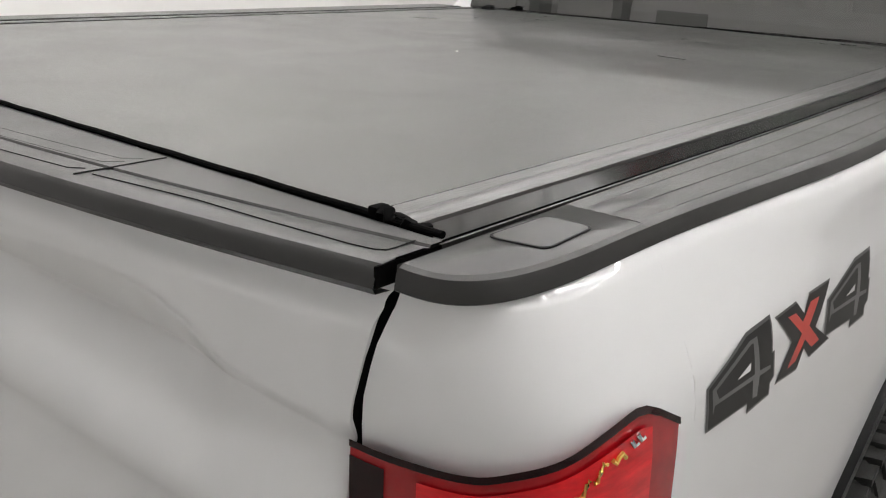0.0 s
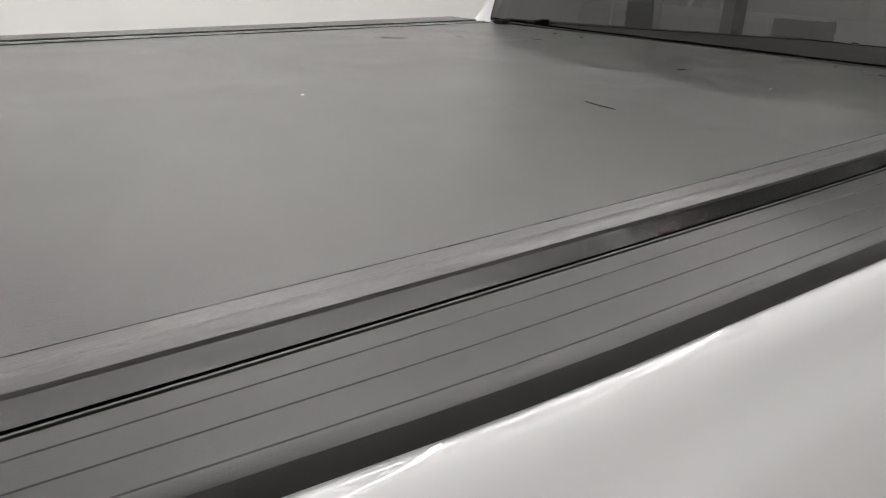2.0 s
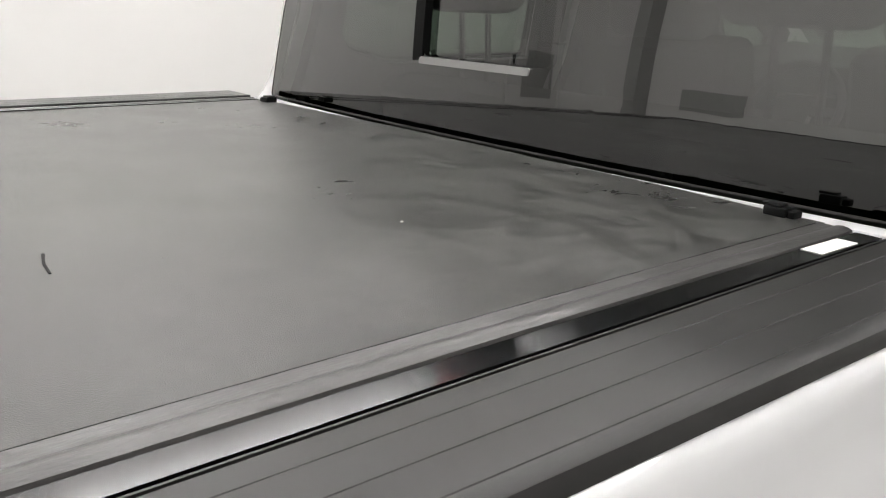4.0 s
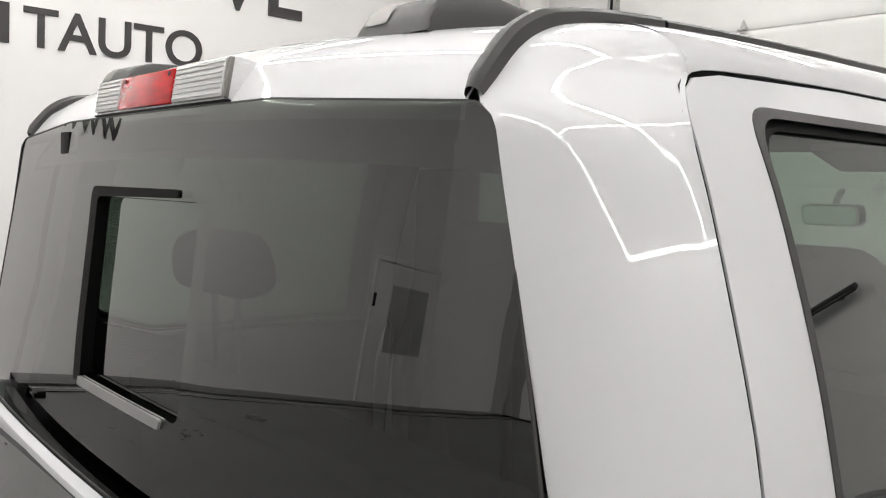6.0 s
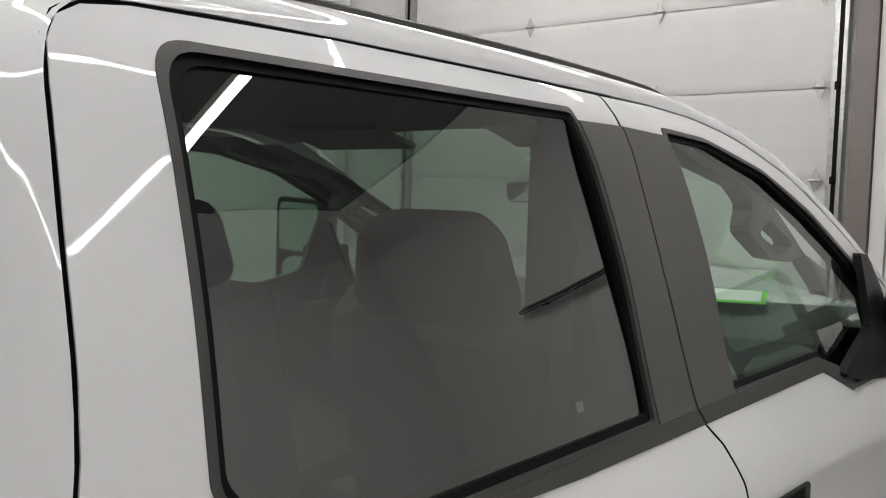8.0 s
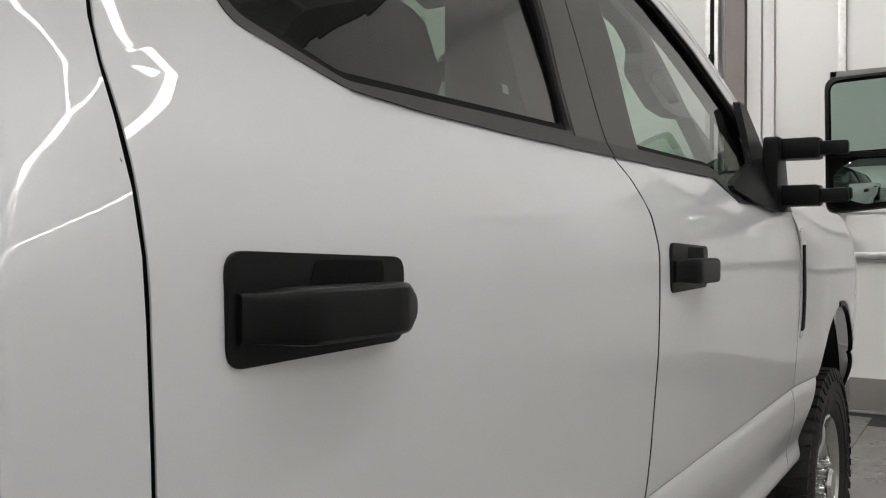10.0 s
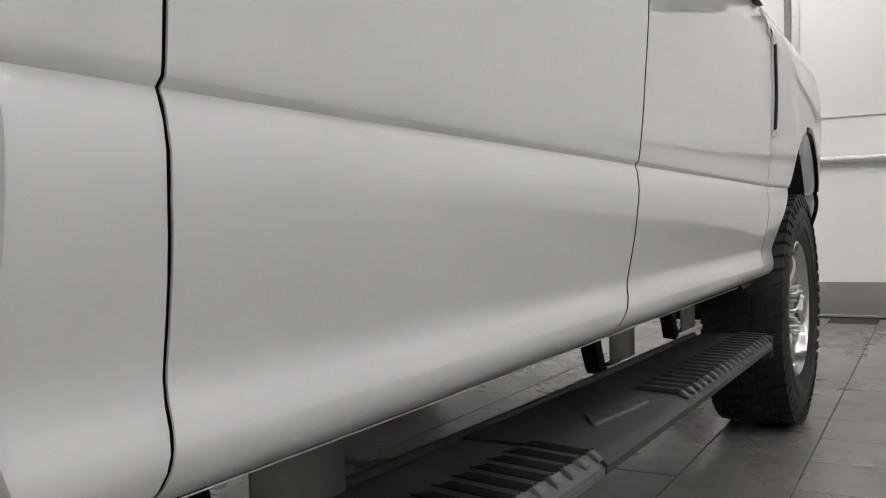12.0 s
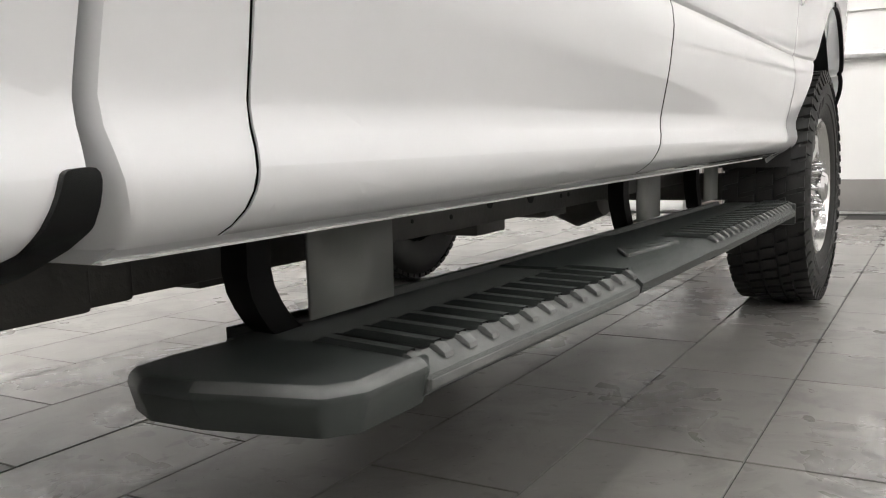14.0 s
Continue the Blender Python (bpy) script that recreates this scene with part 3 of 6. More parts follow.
def panel(outer, surface, sx=1, holes=(), depth=0.004, inset=0.0, z_step=0.03, y_step=0.12, lip=True, cuts=()):
    """A body panel: an outline in (y, z) laid on a surface x = surface(y, z), with its edges turned in."""
    b = fill(outer, holes)
    zs = [p[1] for p in outer]
    ys = [p[0] for p in outer]
    z = math.floor(min(zs) / z_step) * z_step + z_step
    levels = []
    while z < max(zs):
        levels.append(((0, 0, z), (0, 0, 1)))
        z += z_step if not 0.86 < z < 0.90 else z_step / 3
    levels += [((0, 0, q), (0, 0, 1)) for q in (0.883, 0.891, 0.877, 0.584, 0.593, 0.611, 0.620, 0.629, 0.638, 0.647, 0.656, 0.677, 0.687, 0.707, 0.722, 0.737, 0.745, 0.760, 0.767, 0.775, 0.785, 0.797, 0.805, 0.815)]
    levels += [((0, 0, q), (0, 0, 1)) for q in cuts]
    y = math.floor(min(ys) / y_step) * y_step + y_step
    while y < max(ys):
        levels.append(((0, y, 0), (0, 1, 0)))
        y += y_step
    for co, no in levels:
        bmesh.ops.bisect_plane(b, geom=b.verts[:] + b.edges[:] + b.faces[:], plane_co=co, plane_no=no, dist=1e-5)
    for v in b.verts:
        v.co.x = sx * (surface(v.co.y, v.co.z) - inset)
    for f in b.faces:
        f.normal_update()
        if f.normal.x * sx < 0:
            f.normal_flip()
    if lip:
        rim = [e for e in b.edges if e.is_boundary]
        got = bmesh.ops.extrude_edge_only(b, edges=rim)["geom"]
        for v in got:
            if isinstance(v, bmesh.types.BMVert):
                v.co.x -= sx * depth
    return b


def above(b, z):
    """Cut a mesh off below z."""
    bmesh.ops.bisect_plane(b, geom=b.verts[:] + b.edges[:] + b.faces[:], plane_co=(0, 0, z), plane_no=(0, 0, -1), clear_outer=True)
    return b


def side(y, z):
    return DOOR_SIDE(z)


def bedside(y, z):
    return BED_SIDE(z) + 0.0265 * ease(0.19, 0.72, y) * ease(1.335, 1.437, z)


cab = thing("pickup_truck", "white crew-cab pickup truck with a covered bed", "truck")

REAR_GAP = [(2.368, 0.577), (2.370, 0.595), (2.373, 0.618), (2.375, 0.645), (2.376, 0.675), (2.373, 0.708), (2.364, 0.770), (2.359, 0.807), (2.358, 0.884), (2.358, 0.95), (2.356, 1.05), (2.354, 1.16), (2.351, 1.28), (2.350, 1.36), (2.351, 1.42), (2.356, 1.50), (2.362, 1.57), (2.378, 1.66), (2.383, 1.72), (2.386, 1.80), (2.393, 1.90), (2.397, 1.942)]
B_GAP = [(3.398, 0.577), (3.415, 0.606), (3.452, 0.649), (3.468, 0.68), (3.464, 0.71), (3.442, 0.800), (3.455, 0.884), (3.471, 0.98), (3.481, 1.08), (3.489, 1.16), (3.496, 1.25), (3.499, 1.33), (3.496, 1.40), (3.467, 1.47), (3.4205, 1.522), (3.386, 1.76), (3.386, 1.9), (3.400, 2.0), (3.417, 2.053)]
F_GAP = [(4.850, 0.577), (4.875, 0.653), (4.885, 0.70), (4.855, 0.80), (4.838, 0.884), (4.860, 1.05), (4.870, 1.2), (4.875, 1.4), (4.88, 1.60)]
G, GB = 0.0026, 0.0042


def shift(pts, d):
    return [(p[0] + d, p[1]) for p in pts]


def window_outline(grow=0.0):
    g = grow
    return rounded([(2.487 - g, 1.615), (2.501 - g, 1.998 + g, 0.05), (3.250 + g, 2.010 + g, 0.01), (3.279 + g, 1.529 - g, 0.01), (2.673, 1.524 - g, 0.10), (2.509 - g, 1.568 - g, 0.06)], 0.03, 7)


def front_window_outline(grow=0.0):
    g = grow
    return rounded([(3.580 - g, 1.527 - g, 0.01), (3.562 - g, 2.006 + g, 0.02), (3.757, 2.000 + g, 0.12), (4.021, 1.948 + g, 0.2), (4.264 + g, 1.862 + g, 0.2), (4.765 + g, 1.620 + g, 0.02), (4.785 + g, 1.450 - g, 0.02), (4.264, 1.450 - g, 0.06), (4.102, 1.527 - g, 0.06)], 0.03, 6)


def glass_side(y, z):
    """The evenly curved surface of the side glass."""
    return 0.897 - 0.307 * (z - 1.75) - 0.195 * (z - 1.75) ** 2


def seal_strip(pts, sx, parent, inset=0.0004):
    """Dark rubber seen down a panel gap."""
    part("gap_seal", panel(shift(pts, -0.0060) + shift(pts, 0.0060)[::-1], side, sx, inset=inset, lip=False), GAP, parent, "black rubber in the panel gap")


def trim_ring(outer, inner, surface, sx, inset, depth=0.03):
    return panel(outer, surface, sx, [inner], depth=depth, inset=inset)


def door_handle(y, z, door, sx):
    """Black grab handle in a rounded recessed plate."""
    x = DOOR_SIDE(z)
    plate = prism(rounded([(y, z - 0.051), (y, z + 0.046), (y + 0.246, z + 0.036), (y + 0.244, z - 0.050)], 0.018), 0.006, "x", 0, 0.0015)
    plate = turned(plate, Matrix.Translation((x - 0.0015, 0, 0)))
    h = part("door_handle", turned(plate, Matrix.Diagonal((sx, 1, 1, 1))), BLACK, door, "black moulded handle plate")
    b = prism(rounded([(y + 0.095, z + 0.004), (y + 0.105, z + 0.036), (y + 0.208, z + 0.033), (y + 0.208, z + 0.004)], 0.008), 0.002, "x", x + 0.0035)
    part("hand_pocket", turned(b, Matrix.Diagonal((sx, 1, 1, 1))), SEAL, h, "dark pocket behind the grip")
    b = bmesh.new()
    rows = []
    for i in range(15):
        u = i / 14
        yy = y + 0.010 + 0.216 * u
        lift = 0.010 + 0.034 * ease(0.0, 0.25, u) - 0.010 * ease(0.85, 1.0, u)
        hh = 0.021 + 0.004 * ease(0, 0.3, u) - 0.010 * ease(0.93, 1.0, u)
        zc = z - 0.010 - 0.003 * u
        sec = rounded([(0, -hh), (lift, -hh), (lift, hh), (0, hh)], 0.010, 3)
        rows.append([(sx * (x + p[0]), yy, zc + p[1]) for p in sec])
    for r in rows:
        r.append(r[0])
    g = grid(rows, sx > 0)
    for ends in (0, -1):
        g.verts.ensure_lookup_table()
        k = len(rows[0])
        vs = g.verts[0:k - 1] if ends == 0 else g.verts[len(g.verts) - k:len(g.verts) - 1]
        g.faces.new(list(vs))
    bmesh.ops.remove_doubles(g, verts=g.verts, dist=1e-5)
    bmesh.ops.recalc_face_normals(g, faces=g.faces[:])
    part("grip", g, BLACK, h, "black grip bar")
    return h


def build_doors(sx):
    # rear door
    zt = [(2.421, 2.002), (2.448, 2.017), (2.501, 2.026), (2.768, 2.039), (3.137, 2.046)]
    out = [(p[0] + G, p[1]) for p in REAR_GAP] + [(2.406, 1.978)] + [(p[0], p[1]) for p in zt] + [(p[0] - GB, min(p[1], 2.049)) for p in B_GAP[::-1]]
    rd = part("rear_door", panel(out, side, sx, [window_outline(0.0)]), PAINT, cab)
    part("window_trim", trim_ring(window_outline(0.001), window_outline(-0.009), side, sx, -0.0015, 0.024), TRIM, rd, "dark grey window surround")
    part("window_seal", trim_ring(window_outline(-0.008), window_outline(-0.020), side, sx, 0.006, 0.02), SEAL, rd, "black rubber window seal")
    part("window_pane", panel(window_outline(-0.014), glass_side, sx, inset=0.016, lip=False, z_step=0.08), PRIVACY, rd, "dark privacy glass")
    part("pillar_cover", panel([(3.2815, 1.522), (3.2525, 1.990), (3.3965, 1.993), (3.3835, 1.9), (3.3835, 1.76), (3.4175, 1.522)], side, sx, inset=-0.003, depth=0.006), PILLAR, rd, "dark grey door pillar cover")
    part("belt_trim", panel([(2.675, 1.5225), (2.80, 1.5255), (3.03, 1.530), (3.414, 1.533), (3.428, 1.5075), (3.03, 1.5090), (2.80, 1.5150)], side, sx, inset=-0.0045, depth=0.008), TRIM, rd, "dark grey belt strip")
    inner = window_outline(0.0)
    part("inner_trim", panel([(p[0] + 0.03, p[1]) for p in REAR_GAP[8:]] + [(2.45, 1.99), (3.36, 2.02), (3.37, 1.6), (3.40, 0.92)], side, sx, [inner], inset=0.075, depth=-0.05), DARK, rd, "dark inner door trim")
    door_handle(2.424, 1.3075, rd, sx)
    seal_strip(REAR_GAP, sx, rd, 0.0022)
    top_gap = [(2.396, 1.940), (2.405, 1.978), (2.421, 2.002), (2.448, 2.018), (2.501, 2.026), (2.768, 2.039), (3.137, 2.046), (3.474, 2.050)]
    part("gap_seal", panel([(p[0] - 0.003, p[1] + 0.005) for p in top_gap] + [(p[0] + 0.005, p[1] - 0.004) for p in top_gap[::-1]], side, sx, inset=0.0022, lip=False), GAP, rd, "black rubber in the panel gap")
    # front door
    top = [(3.469, 2.049), (3.605, 2.051), (3.757, 2.045), (3.919, 2.019), (4.061, 1.979), (4.208, 1.931), (4.365, 1.866), (4.549, 1.781), (4.765, 1.674)]
    out = [(p[0] + GB, min(p[1], 2.049)) for p in B_GAP] + top + [(p[0] - GB, p[1]) for p in F_GAP[::-1]]
    fd = part("front_door", panel(out, side, sx, [front_window_outline(0.0)]), PAINT, cab)
    part("window_trim", trim_ring(front_window_outline(0.001), front_window_outline(-0.009), side, sx, -0.0015, 0.024), TRIM, fd, "dark grey window surround")
    part("window_seal", trim_ring(front_window_outline(-0.008), front_window_outline(-0.020), side, sx, 0.006, 0.02), SEAL, fd, "black rubber window seal")
    part("window_pane", panel(front_window_outline(-0.014), glass_side, sx, inset=0.016, lip=False, z_step=0.08), CLEAR, fd, "lightly green glass")
    part("pillar_cover", panel([(3.4235, 1.522), (3.3885, 1.76), (3.3885, 1.9), (3.4015, 1.993), (3.568, 1.990), (3.586, 1.522)], side, sx, inset=-0.003, depth=0.006), PILLAR, fd, "dark grey door pillar cover")
    part("belt_trim", panel([(3.4340, 1.5075), (3.419, 1.533), (4.10, 1.533), (4.19, 1.510), (4.28, 1.456), (4.23, 1.450), (4.09, 1.507)], side, sx, inset=-0.0045, depth=0.008), TRIM, fd, "dark grey belt strip")
    part("inner_trim", panel([(3.511, 0.922), (3.479, 1.594), (3.490, 2.020), (3.777, 2.030), (4.061, 1.960), (4.515, 1.780), (4.845, 1.615), (4.865, 0.922)], side, sx, [front_window_outline(0.0)], inset=0.075, depth=-0.05), DARK, fd, "dark inner door trim")
    door_handle(3.556, 1.3075, fd, sx)
    # inner front pillar with its grab handle
    hole = rounded([(4.254, 1.800), (4.335, 1.835), (4.550, 1.768), (4.435, 1.750)], 0.02, 4)
    part("front_pillar_trim", panel(rounded([(3.686, 1.998), (3.858, 1.955), (4.122, 1.915), (4.218, 1.870, 0.03), (4.181, 1.808, 0.03), (4.365, 1.734, 0.04), (4.505, 1.721, 0.02), (4.665, 1.734, 0.05), (4.885, 1.677, 0.05), (4.865, 1.615), (4.925, 1.594), (4.515, 1.800), (4.213, 1.935), (3.919, 2.020)], 0.02, 3), lambda y, z: 0.745, sx, [hole], depth=0.05), TRIM_PALE, cab, "grey inner pillar with a grab handle")
    seal_strip(B_GAP, sx, fd)
    seal_strip(F_GAP, sx, fd)
    return rd, fd


build_doors(1)
build_doors(-1)


# rear pane, bowed, with a sliding middle section
PANE_LEAN = curve([(1.0, -0.016), (1.40, -0.002), (1.455, 0.0), (1.505, 0.0019), (1.555, 0.0042), (1.655, 0.0101), (1.755, 0.0193), (1.855, 0.0290), (1.985, 0.0390), (2.02, 0.0415)])


def pane_y(x, z):
    return 2.228 + 0.035 * (x / 0.86) ** 2 + PANE_LEAN(z)


# rear pillar in plan: how far out it has come (0 to 1) as it runs forward from the pane
PILLAR_X = curve([(0.0, 0.0), (0.05, 0.19), (0.11, 0.33), (0.197, 0.455), (0.313, 0.568), (0.444, 0.671), (0.60, 0.78), (0.73, 0.863), (0.81, 0.905), (0.90, 0.955), (1.0, 1.0)])


def cab_corner(sx):
    """The rounded rear pillar of the cab, from the rear pane round to the door gap."""
    pane_edge = curve([(0.6, 0.80), (1.40, 0.858), (1.455, 0.858), (1.53, 0.838), (1.68, 0.792), (1.81, 0.753), (1.93, 0.716), (1.985, 0.700)])
    back = curve([(0.577, 2.262), (0.62, 2.236), (0.68, 2.223), (1.33, 2.223), (1.40, 2.245), (1.455, 2.268), (1.70, 2.276), (1.9, 2.283), (1.985, 2.287)])
    gap = curve([(p[1], p[0] - G) for p in REAR_GAP] + [(1.975, 2.4035), (2.002, 2.420), (2.0215, 2.447)])
    rows = []
    zs = [0.577, 0.586, 0.598, 0.612, 0.626, 0.642, 0.66, 0.68, 0.70, 0.72, 0.75, 0.78, 0.81, 0.84, 0.86, 0.877, 0.883, 0.891, 0.90] + [0.95 + 0.05 * i for i in range(10)] + [1.455 + 0.04 * i for i in range(12)] + [1.92, 1.935]
    for z in zs:
        zz = min(z, 1.985)
        x0, x1, y0, y1 = pane_edge(zz), DOOR_SIDE(z), back(zz), gap(z)
        r = []
        for k in range(19):
            u = (k / 18) ** 1.5
            w = ease(1.34, 1.54, z)
            fx = PILLAR_X(u) * w + (1 - max(0.0, 1 - u / 0.36) ** 2.8) * (1 - w)
            fy = u * w + (0.30 * u + 0.70 * u ** 2.6) * (1 - w)
            r.append((sx * (x0 + (x1 - x0) * fx), y0 + (y1 - y0) * fy, z))
        r.append((r[-1][0] - sx * 0.004, r[-1][1], r[-1][2]))
        rows.append(r)
    # shoulder from the pillar up to the roof ditch: each level runs from the drip strip round to the side
    ditch = curve([(1.965, 2.270), (1.993, 2.296), (2.017, 2.314), (2.042, 2.336), (2.058, 2.360), (2.070, 2.392), (2.0765, 2.428), (2.0785, 2.447)])
    z0, z1 = DOOR_TOP(2.447) + 0.0025, ROOF_EDGE(2.447) - 0.002
    xs = DOOR_SIDE(z0)
    for z in (1.950, 1.962, 1.974, 1.985, 1.996, 2.007, 2.0145, z0, 2.030, 2.038, 2.045, 2.052, 2.058, 2.063, 2.067, 2.0705, 2.0730, 2.0745):
        w = ease(1.968, 2.002, z)
        xa = pane_edge(min(z, 1.985)) * (1 - w) + 0.668 * w
        ya = back(min(z, 1.985)) * (1 - w) + (ditch(z + 0.002) - 0.002) * w
        if z <= z0:
            xb, yb = DOOR_SIDE(z), gap(z)
        else:
            sn = min(1.0, (z - z0) / (z1 - z0)) ** (1 / 0.9)
            xb, yb = xs + (0.668 - xs) * (1 - math.sqrt(max(0.0, 1 - sn * sn))) ** 0.9, 2.447
        r = []
        for k in range(19):
            u = (k / 18) ** 1.5
            r.append((sx * (xa + (xb - xa) * PILLAR_X(u)), ya + (yb - ya) * u, z))
        rows.append(r + [(r[-1][0] - sx * 0.004, r[-1][1], z) if z < z0 else (r[-1][0], r[-1][1] + 0.004, z)])
    first = len(zs) - 6
    for _ in range(3):
        old = [list(r) for r in rows]
        for q in range(first, len(rows) - 1):
            for k in range(1, 17):
                rows[q][k] = tuple(0.5 * old[q][k][c] + 0.125 * (old[q - 1][k][c] + old[q + 1][k][c] + old[q][k - 1][c] + old[q][k + 1][c]) for c in range(3))
    return part("rear_pillar", grid(rows, sx < 0), PAINT, cab)


cab_corner(1)
cab_corner(-1)


def roof():
    ys = [2.276, 2.285, 2.296, 2.306, 2.316, 2.328, 2.342, 2.36, 2.39, 2.43, 2.5, 2.6, 2.8, 3.0, 3.3, 3.6, 3.8, 3.95]
    rows = []
    for y in ys:
        r = []
        for u in [i / 12 - 1 for i in range(25)]:
            z = ROOF_EDGE(y) + 0.030 * (1 - u * u) * (0.55 + 0.45 * ease(2.27, 2.36, y))
            r.append((0.66 * u, max(y - 0.012 * (1 - u * u), pane_y(0.66 * u, z) + 0.005), z))
        rows.append(r)
    rf = part("roof", grid(rows), PAINT, cab)
    part("headliner", grid([[(p[0] * 1.05, p[1] + 0.02, p[2] - 0.045) for p in r] for r in rows], True), LINER, cab, "pale grey headliner")
    for sx in (1, -1):
        rows = []
        st = [2.445, 2.48, 2.51, 2.6, 2.8, 3.0, 3.2, 3.4, 3.6, 3.7, 3.8, 3.9, 4.0, 4.15, 4.3, 4.5, 4.7, 4.9]
        for y in st:
            fade = ease(3.75, 4.1, y)
            z0 = DOOR_TOP(y) + 0.0025
            x0 = DOOR_SIDE(z0)
            if y < 2.4:
                z0 = min(z0, ROOF_EDGE(y) - 0.012)
                x0 = DOOR_SIDE(z0)
            x1 = 0.665 * (1 - fade) + (x0 - 0.055) * fade
            z1 = ROOF_EDGE(min(y, 4.0)) * (1 - fade) + (z0 + 0.05) * fade
            r = [(sx * (x0 - 0.004), y, z0 - 0.001)]
            for k in range(9):
                u = k / 8
                r.append((sx * (x0 + (x1 - x0) * (1 - math.cos(u * math.pi / 2)) ** 0.9), y, z0 + (z1 - z0) * math.sin(u * math.pi / 2) ** 0.9))
            rows.append(r)
        part("roof_side", grid(rows, sx > 0), PAINT, cab)
        # black drip strip along the roof ditch, hooked down at the rear corner
        path = [(2.297, 1.986)] + [(y, ROOF_EDGE(y)) for y in (2.301, 2.305, 2.310, 2.316, 2.322, 2.328, 2.335, 2.342, 2.351, 2.36, 2.372, 2.385, 2.40, 2.42, 2.44, 2.47, 2.51, 2.55)]
        rows = []
        for y, z in path:
            w = 0.0115 - 0.0015 * ease(2.45, 2.56, y)
            rows.append([(sx * (0.668 + d * w), y + (-0.009 * h if y < 2.4 else 0), z + 0.003 + 0.011 * h) for d, h in ((-1, -0.6), (-0.95, 0.5), (-0.5, 0.9), (0, 1), (0.5, 0.9), (0.95, 0.5), (1, -0.6))])
        part("drip_strip", grid(rows, sx < 0), TRIM, cab, "dark grey roof drip strip")
        rows = []
        for y in [2.553 + 0.1 * i for i in range(14)]:
            rows.append([(sx * (0.668 + d * 0.012), y, ROOF_EDGE(y) + 0.003 + 0.009 * h) for d, h in ((-1, -0.6), (-0.95, 0.5), (-0.5, 0.9), (0, 1), (0.5, 0.9), (0.95, 0.5), (1, -0.6))])
        part("roof_strip", grid(rows, sx < 0), TRIM, cab, "dark grey roof ditch strip")
    return rf


roof()


def rear_sheet(outline, offset, holes=(), lip=0.0):
    b = fill([(p[0], p[1]) for p in outline], holes)
    for k in range(33):
        bmesh.ops.bisect_plane(b, geom=b.verts[:] + b.edges[:] + b.faces[:], plane_co=(0, -0.8 + 0.05 * k, 0), plane_no=(0, 1, 0), dist=1e-5)
    for k in range(14):
        bmesh.ops.bisect_plane(b, geom=b.verts[:] + b.edges[:] + b.faces[:], plane_co=(0, 0, 1.47 + 0.04 * k), plane_no=(0, 0, 1), dist=1e-5)
    for v in b.verts:
        x, z = v.co.y, v.co.z
        v.co = (x, pane_y(x, z) + offset, z)
    for f in b.faces:
        f.normal_update()
        if f.normal.y > 0:
            f.normal_flip()
    if lip:
        got = bmesh.ops.extrude_edge_only(b, edges=[e for e in b.edges if e.is_boundary])["geom"]
        for v in got:
            if isinstance(v, bmesh.types.BMVert):
                v.co.y += lip
    return b


BIG = rounded([(-0.858, 1.452, 0.008), (-0.700, 1.985, 0.05), (-0.35, 2.006, 0.3), (0.35, 2.006, 0.3), (0.700, 1.985, 0.05), (0.858, 1.452, 0.008)], 0.03, 6)
MID_IN = rounded([(-0.160, 1.602), (-0.164, 1.884), (0.20, 1.884), (0.20, 1.602)], 0.018, 5)
rw = part("rear_window", rear_sheet(BIG, 0.0, [MID_IN]), REAR_PANE, cab, "dark privacy rear window")
part("slider_pane", rear_sheet(MID_IN, 0.016), glass("slider_glass", (0.26, 0.29, 0.26), 2.3), rw, "slightly lighter sliding pane")
left_bar = rounded([(-0.192, 1.588), (-0.192, 1.899, 0.02), (0.14, 1.899), (0.14, 1.888), (-0.162, 1.884, 0.016), (-0.160, 1.602)], 0.006, 4)
part("slider_frame", rear_sheet(left_bar, -0.003, lip=0.02), SEAL, rw, "black frame of the sliding pane")
part("slider_sill", rear_sheet(rounded([(-0.17, 1.586), (-0.165, 1.600), (0.155, 1.600), (0.150, 1.586)], 0.004, 3), -0.004, lip=0.01), material("sill_grey", (0.35, 0.35, 0.34), 0.4, vary=0.1), rw, "pale grey sill of the sliding pane")
ring_out = rounded([(-0.8595, 1.450, 0.008), (-0.701, 1.987, 0.05), (-0.35, 2.008, 0.3), (0.35, 2.008, 0.3), (0.701, 1.987, 0.05), (0.8595, 1.450, 0.008)], 0.03, 6)
ring_in = rounded([(-0.857, 1.4535, 0.007), (-0.6995, 1.985, 0.05), (-0.35, 2.006, 0.3), (0.35, 2.006, 0.3), (0.6995, 1.985, 0.05), (0.857, 1.4535, 0.007)], 0.03, 6)
part("window_seal", rear_sheet(ring_out, -0.0012, [ring_in], 0.003), TRIM, rw, "thin dark grey seal")
b = grid([[(0.885 * u, pane_y(0.885 * u, 1.44) - 0.010 + dy, z) for u in [i / 10 - 1 for i in range(21)]] for dy, z in ((0.02, 1.0), (-0.006, 1.36), (-0.012, 1.425), (-0.006, 1.438), (0.01, 1.444))])
part("rear_sill", b, PAINT, cab)
part("camera_box", box(-0.393, -0.348, pane_y(0.37, 1.965) - 0.002, pane_y(0.37, 1.965) + 0.012, 1.952, 1.99, 0.002), SEAL, rw, "small black box behind the glass")
